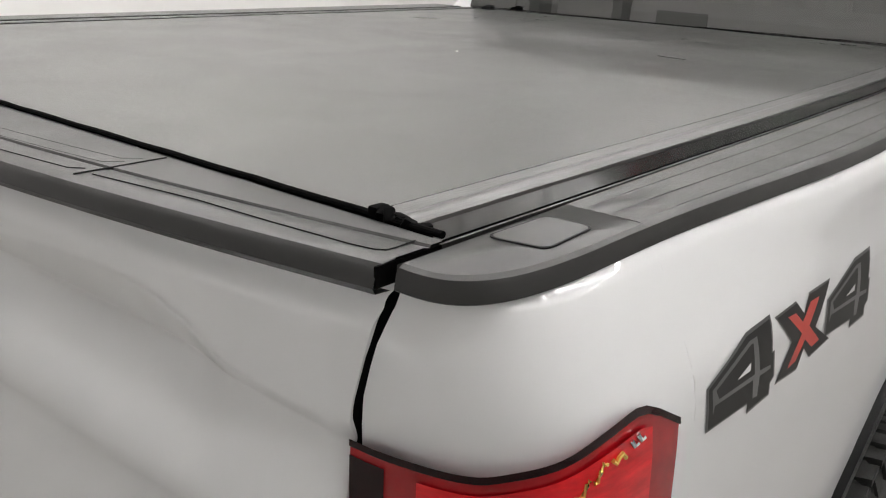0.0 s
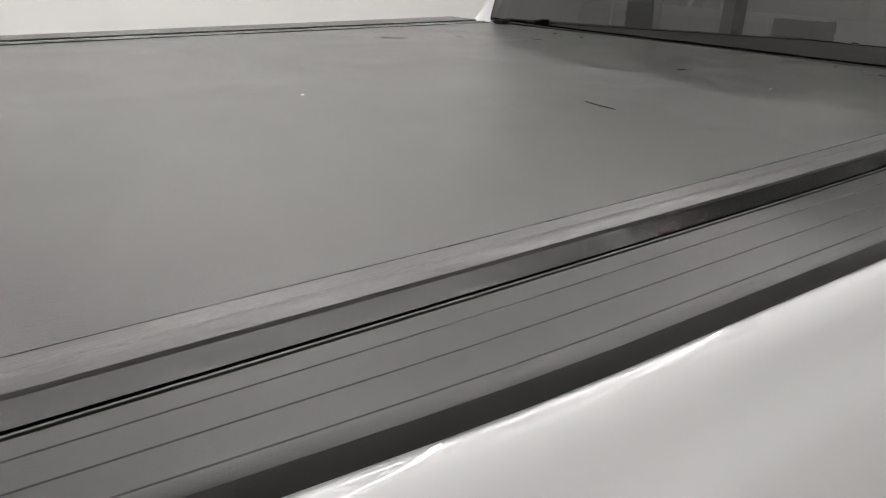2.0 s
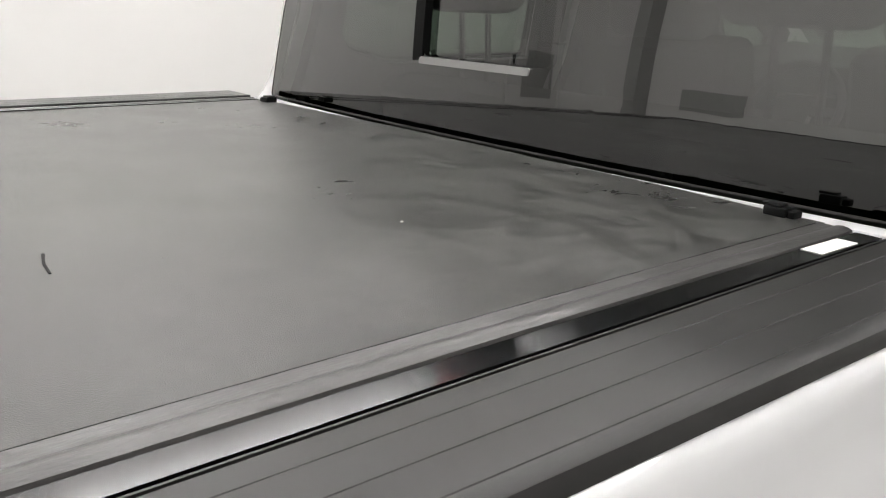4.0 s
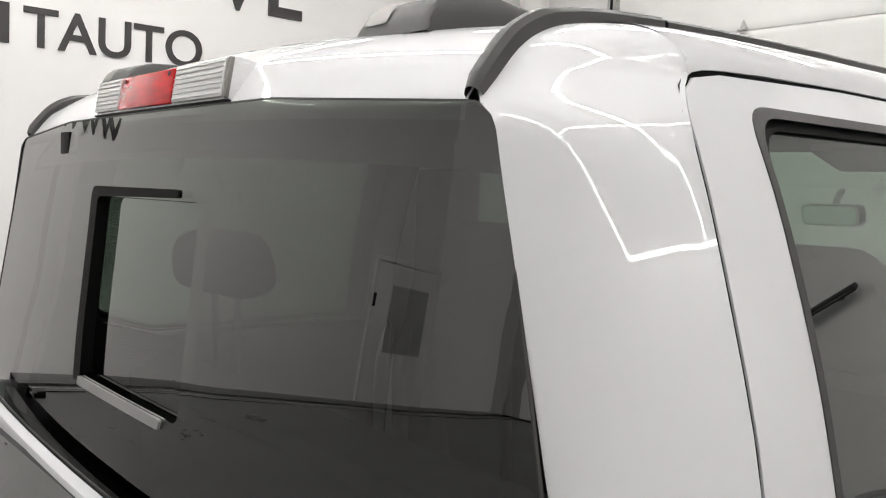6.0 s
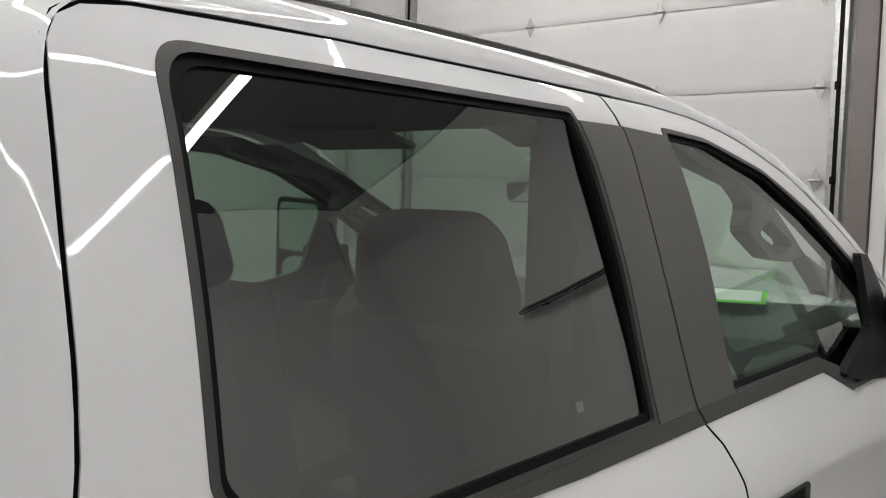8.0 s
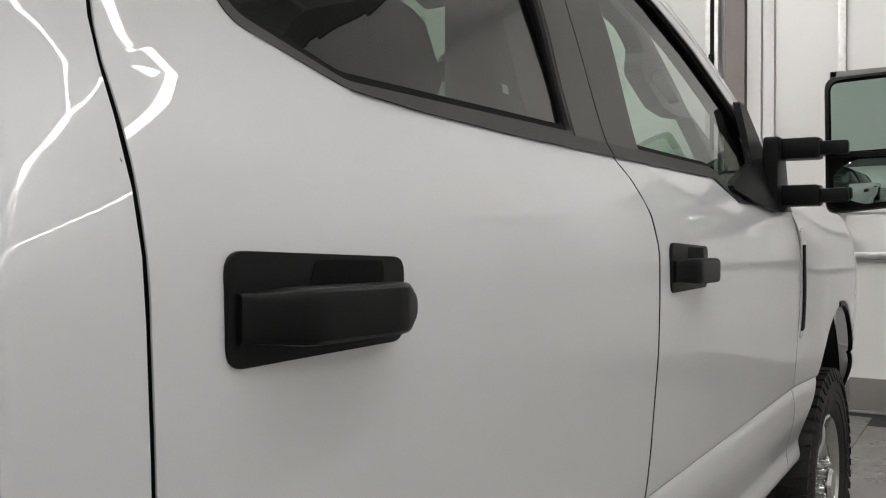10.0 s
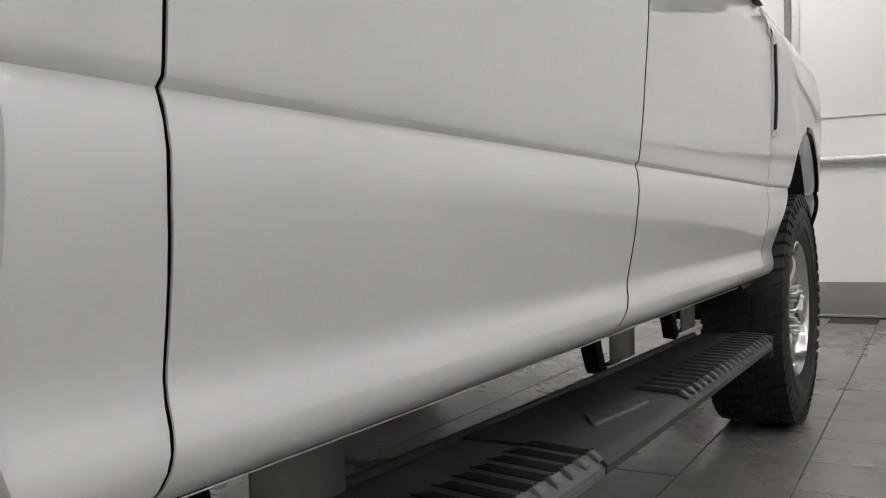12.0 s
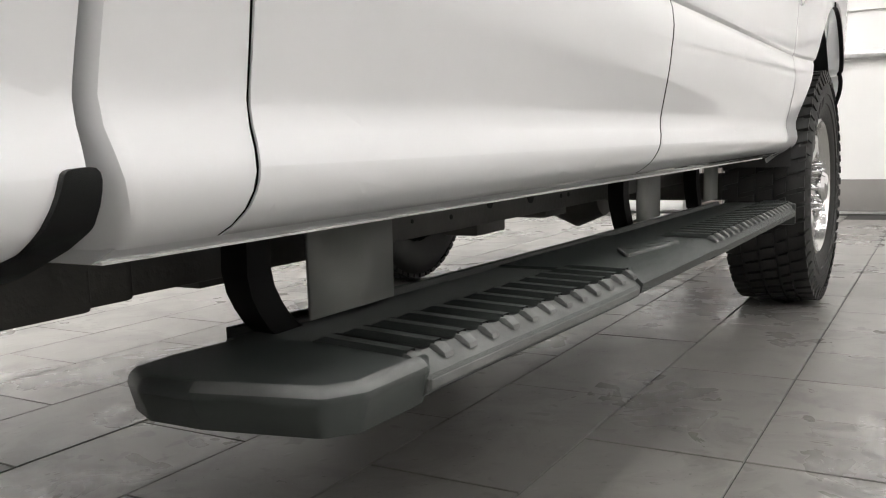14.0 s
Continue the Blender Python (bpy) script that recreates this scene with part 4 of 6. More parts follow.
# third brake lamp under the roof's rear edge
LAMP = pose(0.0, 2.300, 2.040, -9)
chm = part("brake_lamp", turned(box(-0.248, 0.226, -0.014, 0.060, -0.0285, 0.0275, 0.005), LAMP), CLEAR_LENS, cab, "third brake lamp in a clear housing")
for x0, x1, nm, mt, lb in ((-0.244, -0.142, "clear_side", CLEAR_LENS, "clear ribbed lens"), (-0.139, 0.058, "red_middle", RED, "red lens"), (0.061, 0.214, "clear_side", CLEAR_LENS, "clear ribbed lens")):
    lens = part(nm, turned(box(x0, x1, -0.0185, 0.0, -0.0255, 0.0255, 0.004), LAMP), mt, chm, lb)
    if mt is CLEAR_LENS:
        for k in range(7):
            part("rib", turned(box(x0 + 0.004, x1 - 0.004, -0.0198, -0.018, -0.0215 + 0.0068 * k, -0.0198 + 0.0068 * k, 0.0004), LAMP), BAY if k % 2 else LABEL, lens)
    else:
        for xs in (x0 + 0.016, x1 - 0.016):
            part("screw", turned(tube([(xs, -0.0195, 0.018), (xs, -0.017, 0.018)], 0.0035, 8), LAMP), RED_DARK, lens)
part("end_cap", turned(box(0.215, 0.225, -0.0175, 0.0, -0.027, 0.026, 0.003), LAMP), KERB, chm, "grey end cap")
part("lower_edge", turned(box(-0.246, 0.226, -0.0165, 0.02, -0.0315, -0.0285, 0.001), LAMP), SEAL, chm, "black lower edge")
# dark pods on the roof
POD = ((2.372, 0.0, 0.070), (2.376, 0.014, 0.069), (2.384, 0.026, 0.067), (2.396, 0.033, 0.066), (2.43, 0.037, 0.068), (2.48, 0.034, 0.074), (2.52, 0.025, 0.079), (2.55, 0.012, 0.082), (2.565, 0.0, 0.083))
for sx in (1, -1):
    def pod_rows(cols, lift, rows_used):
        return [[(sx * 0.436 + w * u, y - lift, ROOF_EDGE(y) + 0.017 + h * k + lift - (0.0 if k else 0.012)) for u, k in cols] for y, h, w in rows_used]

    pod = part("roof_pod", grid(pod_rows(((-1, 0), (-0.985, 0.35), (-0.95, 0.72), (-0.87, 0.93), (-0.75, 1.0), (0, 1.02), (0.75, 1.0), (0.87, 0.93), (0.95, 0.72), (0.985, 0.35), (1, 0)), 0.0, POD)), TRIM, cab, "low dark grey roof pod")
    part("pod_facet", grid(pod_rows(((-0.80, 0.99), (-0.5, 1.0), (-0.15, 1.01)), 0.0012, POD[1:4])), KERB, pod, "paler grey lens of the pod")
part("roof_stud", turned(lathe([(0, 0.009), (0.006, 0.008), (0.010, 0.0)], 12, "z"), pose(-0.20, 2.44, ROOF_EDGE(2.44) + 0.026)), SEAL, cab, "small black roof stud")

# windscreen, hood, front fenders, nose
rows = []
for i in range(9):
    v = i / 8
    y0, z0 = 3.93 + 1.05 * v, 2.095 - 0.55 * v
    xw = 0.66 + 0.15 * v
    rows.append([(xw * u, y0 + 0.10 * (1 - u * u), z0 + 0.02 * (1 - u * u)) for u in [k / 8 - 1 for k in range(17)]])
part("windscreen", grid(rows), CLEAR, cab, "clear windscreen")
rows = []
for i in range(13):
    v = i / 12
    y = 4.96 + 1.25 * v
    rows.append([(0.93 * u * (1 - 0.06 * v), y, 1.50 - 0.05 * v - 0.05 * ease(0.85, 1, v) + 0.045 * (1 - abs(u) ** 3) + 0.012 * ease(0.5, 0.7, abs(u)) * (1 - ease(0.85, 1.0, abs(u)))) for u in [k / 12 - 1 for k in range(25)]])
part("hood", grid(rows), PAINT, cab)
part("cowl", box(-0.86, 0.86, 4.82, 5.02, 1.44, 1.525, 0.01), BLACK, cab, "black cowl below the windscreen")


def arch(cy, cz, ry, rz, a0=-8, a1=188, n=22):
    return [(cy - ry * math.cos(radians(a0 + (a1 - a0) * i / n)), cz + rz * math.sin(radians(a0 + (a1 - a0) * i / n))) for i in range(n + 1)]


WHEEL_F, WHEEL_R, HUB = 5.465, 1.14, 0.438
for sx in (1, -1):
    cut = arch(5.53, 0.60, 0.47, 0.505)
    out = [(p[0] + G, p[1]) for p in F_GAP[1:]] + [(4.90, 1.50), (5.3, 1.492), (5.7, 1.475), (6.05, 1.44), (6.22, 1.36), (6.25, 1.0), (6.22, 0.62), (6.10, 0.575)] + cut[::-1] + [(4.845, 0.577)]
    fn = part("front_fender", panel(out, fender_side, sx), PAINT, cab)
    rim = panel(arch(5.53, 0.60, 0.487, 0.522, 85) + arch(5.53, 0.60, 0.468, 0.503, 85)[::-1], lambda y, z: fender_side(y, z) + 0.005, sx, depth=0.016)
    part("arch_lip", rim, BLACK, fn, "black wheel-arch lip")
    vent = part("fender_vent", panel(rounded([(4.878, 1.035), (4.884, 1.385), (4.930, 1.395), (4.926, 1.05)], 0.01, 3), fender_side, sx, inset=-0.004, depth=0.006), CHROME, fn, "chrome-edged fender vent")
    part("vent_mesh", panel(rounded([(4.886, 1.06), (4.893, 1.335), (4.922, 1.34), (4.917, 1.07)], 0.008, 3), fender_side, sx, inset=-0.007, depth=0.003), SEAL, vent, "black vent slot")
    part("arch_liner", turned(above(lathe([(0.45, 0.0), (0.45, 0.54), (0.985, 0.54)], 40), -0.07), Matrix.Translation((0, 5.53, 0.60)) @ Matrix.Diagonal((sx, 1, 1, 1))), DARK, cab, "black wheel-arch liner")
part("nose", box(-0.86, 0.86, 6.1, 6.3, 0.62, 1.42, 0.04), PAINT, cab)
part("grille", box(-0.70, 0.70, 6.28, 6.33, 0.95, 1.36, 0.02), CHROME, cab, "chrome grille")
part("bumper", box(-0.98, 0.98, 6.22, 6.42, 0.55, 0.82, 0.04), CHROME, cab, "chrome front bumper")
part("firewall", box(-0.86, 0.86, 4.78, 4.84, 0.6, 1.46), DARK, cab, "dark firewall")
part("cab_floor", box(-0.9, 0.9, 2.22, 4.9, 0.60, 0.66), DARK, cab, "dark cab floor")
part("cab_back", box(-0.84, 0.84, 2.24, 2.28, 0.62, 1.43), DARK, cab, "dark inner back wall")
for sx in (1, -1):
    part("rocker", panel([(2.27, 0.566), (2.27, 0.578), (4.83, 0.578), (4.80, 0.566)], side, sx, inset=0.004, depth=0.05), PAINT, cab)
    part("sill_flange", box(*sorted((sx * 0.895, sx * 0.928)), 2.28, 4.80, 0.564, 0.570, 0.001), LABEL, cab, "pale sill flange under the doors")
    part("b_post", box(*sorted((sx * 0.64, sx * 0.75)), 3.36, 3.52, 0.66, 1.98, 0.02), DARK, cab, "dark inner pillar")


# ---- the truck: bed ----
CAP_TOP, CAP_LOW = 1.455, 1.436
GATE_X = curve([(0.80, 0.828), (1.20, 0.834), (1.253, 0.837), (1.291, 0.839), (1.307, 0.843), (1.333, 0.845), (1.365, 0.852), (1.404, 0.862), (1.436, 0.871)])
bed = cab


def bed_edge(y, d=0.0):
    """Half width of the bed's rail cap at y, less d, with the rounded rear corner."""
    return 0.9575 + 0.0295 * ease(0.15, 0.72, y) - d


# the cover's side tracks draw in towards the cab
TAPER = curve([(0.0, 0.0), (0.6, 0.0), (1.06, -0.004), (1.6, -0.018), (2.05, -0.028), (2.2, -0.030)])


def corner_plan(out=0.0, n=26):
    """The rear corner seen from above, from the tailgate gap round to the straight side."""
    pts = []
    for i in range(n + 1):
        a = math.pi / 2 * i / n
        x = 0.882 + (0.0747 + out) * math.sin(a) ** 0.62
        y = -0.024 - out * 0.5 + (0.20 + out * 0.5) * (1 - max(math.cos(a), 0.0) ** 0.52)
        pts.append((x, y))
    return pts


for sx in (1, -1):
    # cap: flat top with three fine grooves, rounded outer edge
    rows = []
    for y in (0.19, 0.215, 0.24, 0.27, 0.32, 0.38, 0.44, 0.5, 0.56, 0.62, 0.7, 0.9, 1.1, 1.3, 1.5, 1.7, 1.9, 2.0, 2.13, 2.195):
        a, o = 0.879 + TAPER(y), bed_edge(y)
        deep = 0.0008 * ease(0.20, 0.26, y)
        r = [(a, CAP_TOP - 0.016), (a, CAP_TOP)]
        for u in (0.21, 0.52, 0.84):
            g = a + (o - a) * u
            r += [(g - 0.0009, CAP_TOP), (g, CAP_TOP - deep), (g + 0.0009, CAP_TOP)]
        r += [(o - 0.0065, CAP_TOP - 0.0004), (o - 0.0015, CAP_TOP - 0.0025), (o + 0.0008, CAP_TOP - 0.007), (o + 0.0025, CAP_LOW + 0.0015), (o + 0.0005, CAP_LOW), (o - 0.022, CAP_LOW)]
        rows.append([(sx * p[0], y, p[1]) for p in r])
    cp = part("rail_cap", grid(rows, sx < 0), CAP, bed, "grained black plastic bed rail cap")
    # corner of the cap: a flat top with the curved edge turned down
    outer = corner_plan()
    b = bmesh.new()
    ring = []
    for dd, z in ((-0.0065, CAP_TOP - 0.0004), (-0.0015, CAP_TOP - 0.0025), (0.0008, CAP_TOP - 0.007), (0.0025, CAP_LOW + 0.0015), (0.0005, CAP_LOW), (-0.022, CAP_LOW)):
        ring.append([(sx * (p[0] + (dd + 0.0008) * min(1, i / 8)), p[1] - dd * (1 - i / 26), z) for i, p in enumerate(outer)] + [(sx * (bed_edge(0.19) + dd), 0.19, z)])
    b.faces.new([b.verts.new(p) for p in ring[0] + [(sx * 0.880, 0.19, CAP_TOP - 0.0004)]])
    b = join(b, grid(ring, sx > 0))
    b = join(b, grid([[(sx * 0.882, -0.024, CAP_LOW), (sx * 0.880, 0.19, CAP_LOW)], [(sx * 0.882, -0.024, CAP_TOP), (sx * 0.880, 0.19, CAP_TOP)]], sx < 0))
    bmesh.ops.remove_doubles(b, verts=b.verts, dist=0.0006)
    part("cap_corner", b, CAP, cp, "rounded end of the rail cap")
    # stake pocket cover
    pk = rounded([(0.885, 0.067), (0.935, 0.077), (0.931, 0.150), (0.887, 0.147)], 0.010, 5)
    part("pocket_gap", prism([(sx * p[0], p[1]) for p in pk], 0.0012, "z", CAP_TOP - 0.0006), SEAL, cp)
    mid = (0.9095, 0.110)
    part("pocket_cover", prism([(sx * (mid[0] + (p[0] - mid[0]) * 0.93), mid[1] + (p[1] - mid[1]) * 0.95) for p in pk], 0.0014, "z", CAP_TOP - 0.0006), CAP, cp, "stake pocket cover")
    # outer side of the bed
    cut = arch(WHEEL_R, 0.58, 0.50, 0.50)
    out = [(0.1878, 0.62), (0.1878, 1.437), (2.222, 1.437), (2.222, 0.70), (2.222, 0.577), (1.66, 0.577)] + cut[::-1] + [(0.60, 0.577)]
    bs = part("bed_side", panel(out, bedside, sx, y_step=0.04, cuts=(1.315, 1.338, 1.345, 1.352, 1.360, 1.367, 1.375, 1.405, 1.414, 1.422, 1.427, 1.431, 1.434)), PAINT, bed)
    lip = panel(arch(WHEEL_R, 0.58, 0.53, 0.53) + arch(WHEEL_R, 0.58, 0.498, 0.498)[::-1], lambda y, z: BED_SIDE(z) + 0.012, sx, depth=0.05)
    part("arch_lip", lip, BLACK, bs, "black wheel-arch lip")
    part("flap", panel(rounded([(2.156, 0.563), (2.189, 0.585), (2.203, 0.634), (2.229, 0.636), (2.228, 0.596), (2.210, 0.563)], 0.008, 3), bedside, sx, inset=-0.005, depth=0.02), BLACK, bs, "black stone guard at the bed's front corner")
    part("arch_liner", turned(above(lathe([(0.5, 0.0), (0.5, 0.53), (0.98, 0.53)], 40), -0.07), Matrix.Translation((0, WHEEL_R, 0.58)) @ Matrix.Diagonal((sx, 1, 1, 1))), DARK, bed, "black wheel-arch liner")
    # rear corner of the bed, between tailgate gap and side
    rows = []
    for z in [0.62 + 0.025 * i for i in range(31)] + [1.39, 1.405, 1.418, 1.427, 1.431, 1.4335, 1.4355, 1.437]:
        xb = BED_SIDE(z)
        gapx = GATE_X(z) + 0.0055
        r = [(sx * (gapx), 0.06, z)]
        bulge = 0.012 * ease(1.43, 1.38, z) - 0.012 * ease(1.34, 1.26, z)
        for k in range(21):
            a = math.pi / 2 * (k / 20) ** 0.8
            r.append((sx * (gapx + (xb - gapx) * math.sin(a) ** 0.66), -0.012 - bulge + 0.20 * (1 - max(math.cos(a), 0.0) ** 0.58) + bulge * (1 - (1 - math.sin(a)) ** 2), z))
        r.append((sx * (xb - 0.0002), 0.21, z))
        rows.append(r)
    part("bed_corner", grid(rows, sx < 0), PAINT, bed)
    # tail lamp wrapping the corner
    top = curve([(0, 1.305), (0.12, 1.310), (0.32, 1.315), (0.44, 1.322), (0.6, 1.330), (0.8, 1.343), (0.91, 1.347), (0.96, 1.340), (1.0, 1.318)])

    def lamp_at(u, v, out=0.0, drop=0.0):
        a = math.pi / 2 * u
        z = 0.98 + (top(u) - 0.98) * v - drop
        xb = BED_SIDE(z) + 0.002
        gx = 0.8435
        return (sx * (gx + (xb - gx) * math.sin(a) ** 0.66 + out * math.sin(a)), -0.034 + 0.006 * v + 0.182 * (1 - max(math.cos(a), 0.0) ** 0.58) - out * math.cos(a), z)

    us = [k / 31 for k in range(32)]
    tl = thing("tail_lamp", "red tail lamp wrapped round the bed corner", "tail lamp", "tail lamps")
    part("lens", grid([[lamp_at(u, v / 14) for u in us] for v in range(15)], sx < 0), RED_BODY, tl, "deep red lens")
    part("rim", grid([[lamp_at(u, 1.0, 0.0015, d) for u in us] for d in (0.0025, 0.0005, -0.0015, -0.0035)], sx < 0), RED_DARK, tl, "dark upper rim")
    part("dark_end", grid([[lamp_at(u, 1.0, 0.001, d) for u in (0.0, 0.02, 0.04, 0.055)] for d in (0.20, 0.1, 0.01)], sx < 0), RED_DARK, tl, "dark inner end")
    ui = [0.14 + 0.80 * k / 20 for k in range(21)]
    part("inner_lens", grid([[lamp_at(u, 1.0, 0.002, d) for u in ui] for d in (0.16, 0.11, 0.06, 0.035, 0.011)], sx < 0), RED, tl, "bright red inner lens")
    for u0, d, ln, mt, sl in ((0.30, 0.020, 4, CHROME, 0.006), (0.37, 0.026, 5, CHROME, -0.003), (0.44, 0.024, 4, AMBER, 0.005), (0.62, 0.040, 8, AMBER, -0.003), (0.72, 0.026, 5, AMBER, -0.003), (0.79, 0.018, 5, AMBER, 0.001), (0.86, 0.013, 3, CHROME, 0.004), (0.885, 0.012, 3, CHROME, 0.004)):
        part("reflector", tube([lamp_at(u0 + 0.012 * k, 1.0, 0.0026, d + sl * k * 0.8 + 0.003 * math.sin(k * 1.7)) for k in range(ln)], 0.0019, 6), mt, tl, "bright reflector streak")

# tailgate
tg = thing("tailgate", "white sculpted tailgate with a black top moulding, closed", "tailgate")


def tg_y(x):
    return -0.105 + 0.098 * x * x


SWOOP = curve([(0.0, 1.372), (0.3, 1.378), (0.41, 1.383), (0.52, 1.389), (0.605, 1.388), (0.64, 1.381), (0.673, 1.370), (0.70, 1.354), (0.723, 1.341), (0.75, 1.335), (0.781, 1.330), (0.843, 1.321), (0.87, 1.318)])
SWOOP_LOW = curve([(0.0, 1.358), (0.3, 1.358), (0.40, 1.353), (0.514, 1.338), (0.611, 1.328), (0.686, 1.322), (0.753, 1.316), (0.843, 1.303), (0.87, 1.300)])


def recess(x, z):
    """A shallow swooped hollow across the tailgate."""
    ax = abs(x)
    edge, low = SWOOP(ax), SWOOP_LOW(ax)
    deep = 0.50 * (edge - low)
    line = 1.212 - 0.032 * ease(0.35, 0.70, ax)
    s = min(1.0, max(0.0, (edge - z) / (edge - low)))
    return deep * s ** 1.15 - (deep * 0.8 + 0.002) * ease(low, low - 0.12, z) + 0.006 * ease(line + 0.010, line - 0.014, z)


rows = []
for i in range(105):
    z = 0.80 + 0.012 * min(i, 39) + max(0, i - 39) * (1.436 - 1.268) / 65
    hx = GATE_X(z)
    r = []
    for k in range(141):
        x = hx * (k / 70 - 1)
        d = recess(x, z) - 0.012 * ease(1.43, 1.40, z)
        r.append((x, tg_y(x) + 0.012 + d + 0.006 * ease(0.988, 1.0, abs(x) / hx), z))
    rows.append([(r[0][0], 0.06, z)] + r + [(r[-1][0], 0.06, z)])
part("skin", grid(rows), PAINT, tg)
rows = []
for y_off, z in ((0.012, 1.432), (-0.003, 1.433), (-0.006, 1.438), (-0.002, 1.448), (0.004, 1.4535), (0.014, 1.455), (0.045, 1.455), (0.052, 1.4535), (0.054, 1.4555), (0.090, 1.4555)):
    rows.append([(0.8715 * u, tg_y(0.8715 * u) + y_off + (0.0 if y_off < 0.06 else (0.036 - tg_y(0.8715 * u) - 0.09)), z) for u in [k / 30 - 1 for k in range(61)]])
mould = part("top_moulding", grid(rows, False), CAP, tg, "grained black top moulding")
for sx in (1, -1):
    part("seam", tube([(sx * 0.531, -0.061, 1.4550), (sx * 0.5305, 0.0, 1.4554), (sx * 0.530, 0.033, 1.4554)], 0.0013, 6), SEAL, mould)
    part("moulding_end", box(*sorted((sx * 0.8700, sx * 0.8722)), tg_y(0.87) - 0.003, 0.036, 1.437, 1.4530), GAP, mould)
    part("tray_line", tube([(sx * x, y, 1.4552) for x, y in ((0.541, -0.049), (0.666, -0.030), (0.756, -0.024), (0.831, -0.017), (0.850, -0.013), (0.857, -0.008), (0.858, 0.0), (0.857, 0.023))], 0.0008, 5), SEAL, mould)
    for a, c in ((-0.061, 0.018), (-0.028, 0.024), (-0.008, 0.023)):
        part("tray_line", tube([(0.0, a - 0.024, 1.4552), (sx * 0.25, a - 0.018, 1.4552), (sx * 0.42, a - 0.002, 1.4552), (sx * 0.505, a + 0.008, 1.4552), (sx * 0.518, a + c, 1.4552)], 0.0006, 5), SEAL, mould)
part("core", box(-0.80, 0.80, 0.0, 0.05, 0.80, 1.41), DARK, tg, "dark inner panel")
for sx in (1, -1):
    rows = []
    for i in range(24):
        z = 0.80 + (1.434 - 0.80) * i / 23
        hx = GATE_X(z)
        hc = hx + 0.0055
        yt = tg_y(hx) + 0.021 + recess(hx, z) - 0.012 * ease(1.43, 1.40, z)
        yc = -0.008 - 0.012 * ease(1.43, 1.38, z) + 0.012 * ease(1.34, 1.26, z)
        rows.append([(sx * (hx - 0.0015), yt - 0.0015, z), (sx * (hc + 0.0015), yc - 0.0015, z)])
    part("gap_seal", grid(rows, sx < 0), GAP, tg, "black rubber in the tailgate gap")

# ---- roll-up bed cover ----
cover = thing("bed_cover", "black vinyl roll-up bed cover, closed", "bed cover")
rows = []
for i in range(61):
    y = 0.052 + (2.181 - 0.052) * i / 60
    r = []
    for k in range(61):
        x = (0.788 + TAPER(y)) * (k / 30 - 1)
        w = 0.0012 * noise.noise(Vector((x * 2.1, y * 2.6, 0.3))) + 0.0011 * noise.noise(Vector((x * 7, y * 8, 4.1))) * ease(1.2, 1.9, y)
        r.append((x, y, 1.4535 + w + 0.003 * (1 - (x / 0.788) ** 2)))
    rows.append(r)
part("sheet", grid(rows), VINYL, cover)
for sx in (1, -1):
    rows = []
    for y in [0.055 + 2.115 * i / 90 for i in range(91)]:
        wob = 0.0009 * noise.noise(Vector((0, y * 9, sx))) + 0.0006 * noise.noise(Vector((3, y * 31, sx)))
        rows.append([(sx * (x + wob + TAPER(y)), y, 1.4535 + h + wob * (1 if 0.79 < x < 0.825 else 0)) for x, h in ((0.7845, -0.001), (0.7862, 0.0022), (0.789, 0.0016), (0.799, 0.0018), (0.805, 0.0012), (0.808, 0.0030), (0.815, 0.0040), (0.822, 0.0030), (0.8285, 0.0006), (0.8300, -0.006))])
    part("edge_band", grid(rows, sx < 0), RIDGE, cover, "creased edge band of the cover")
    for xl, zl in ((0.7855, 1.4552), (0.8062, 1.4545)):
        part("crease_line", tube([(sx * (xl + TAPER(yy) + 0.0006 * noise.noise(Vector((1, yy * 9, xl)))), yy, zl) for yy in [0.06 + 2.1 * q / 40 for q in range(41)]], 0.0009, 5), SEAL, cover, "dark crease line")
    stations = [0.032 + 2.138 * q / 24 for q in range(25)]

    def run(x0, x1, z0, z1):
        """A long bar beside the cover, following its taper."""
        return grid([[(sx * (x + TAPER(y)), y, z) for x, z in ((x0, z0), (x0, z1), (x1, z1), (x1, z0))] for y in stations], sx < 0)

    part("edge_gap", run(0.8295, 0.8335, 1.43, 1.4465), SEAL, cover, "flat dark strip for the slot's shade beside the track")
    tk = part("track", run(0.8325, 0.8640, 1.430, 1.4525), STRIP, cover, "glossy dark aluminium side track")
    part("track_edge", run(0.8640, 0.8655, 1.430, 1.4532), STRIP, tk, "bright raised edge of the track")
    part("track_end", grid([[(sx * 0.833, 0.0325, z), (sx * 0.8645, 0.0325, z)] for z in (1.40, 1.4515)], sx > 0), SEAL, tk)
    part("track_gap", run(0.8650, 0.8795, 1.425, 1.444), SEAL, cover, "dark gap between track and rail")
    part("track_lip", run(0.8715, 0.8740, 1.430, 1.4542), CAP, cover)
    # end clip at the cab
    clip = part("end_clip", box(*sorted((sx * 0.684, sx * 0.716)), 2.154, 2.184, 1.453, 1.466, 0.003), BLACK, cover, "black plastic end clip")
    part("clip_top", box(*sorted((sx * 0.680, sx * 0.706)), 2.156, 2.178, 1.466, 1.470, 0.002), BLACK, clip)
    part("clip_tab", box(*sorted((sx * 0.716, sx * 0.727)), 2.158, 2.180, 1.453, 1.463, 0.003), SEAL, clip)
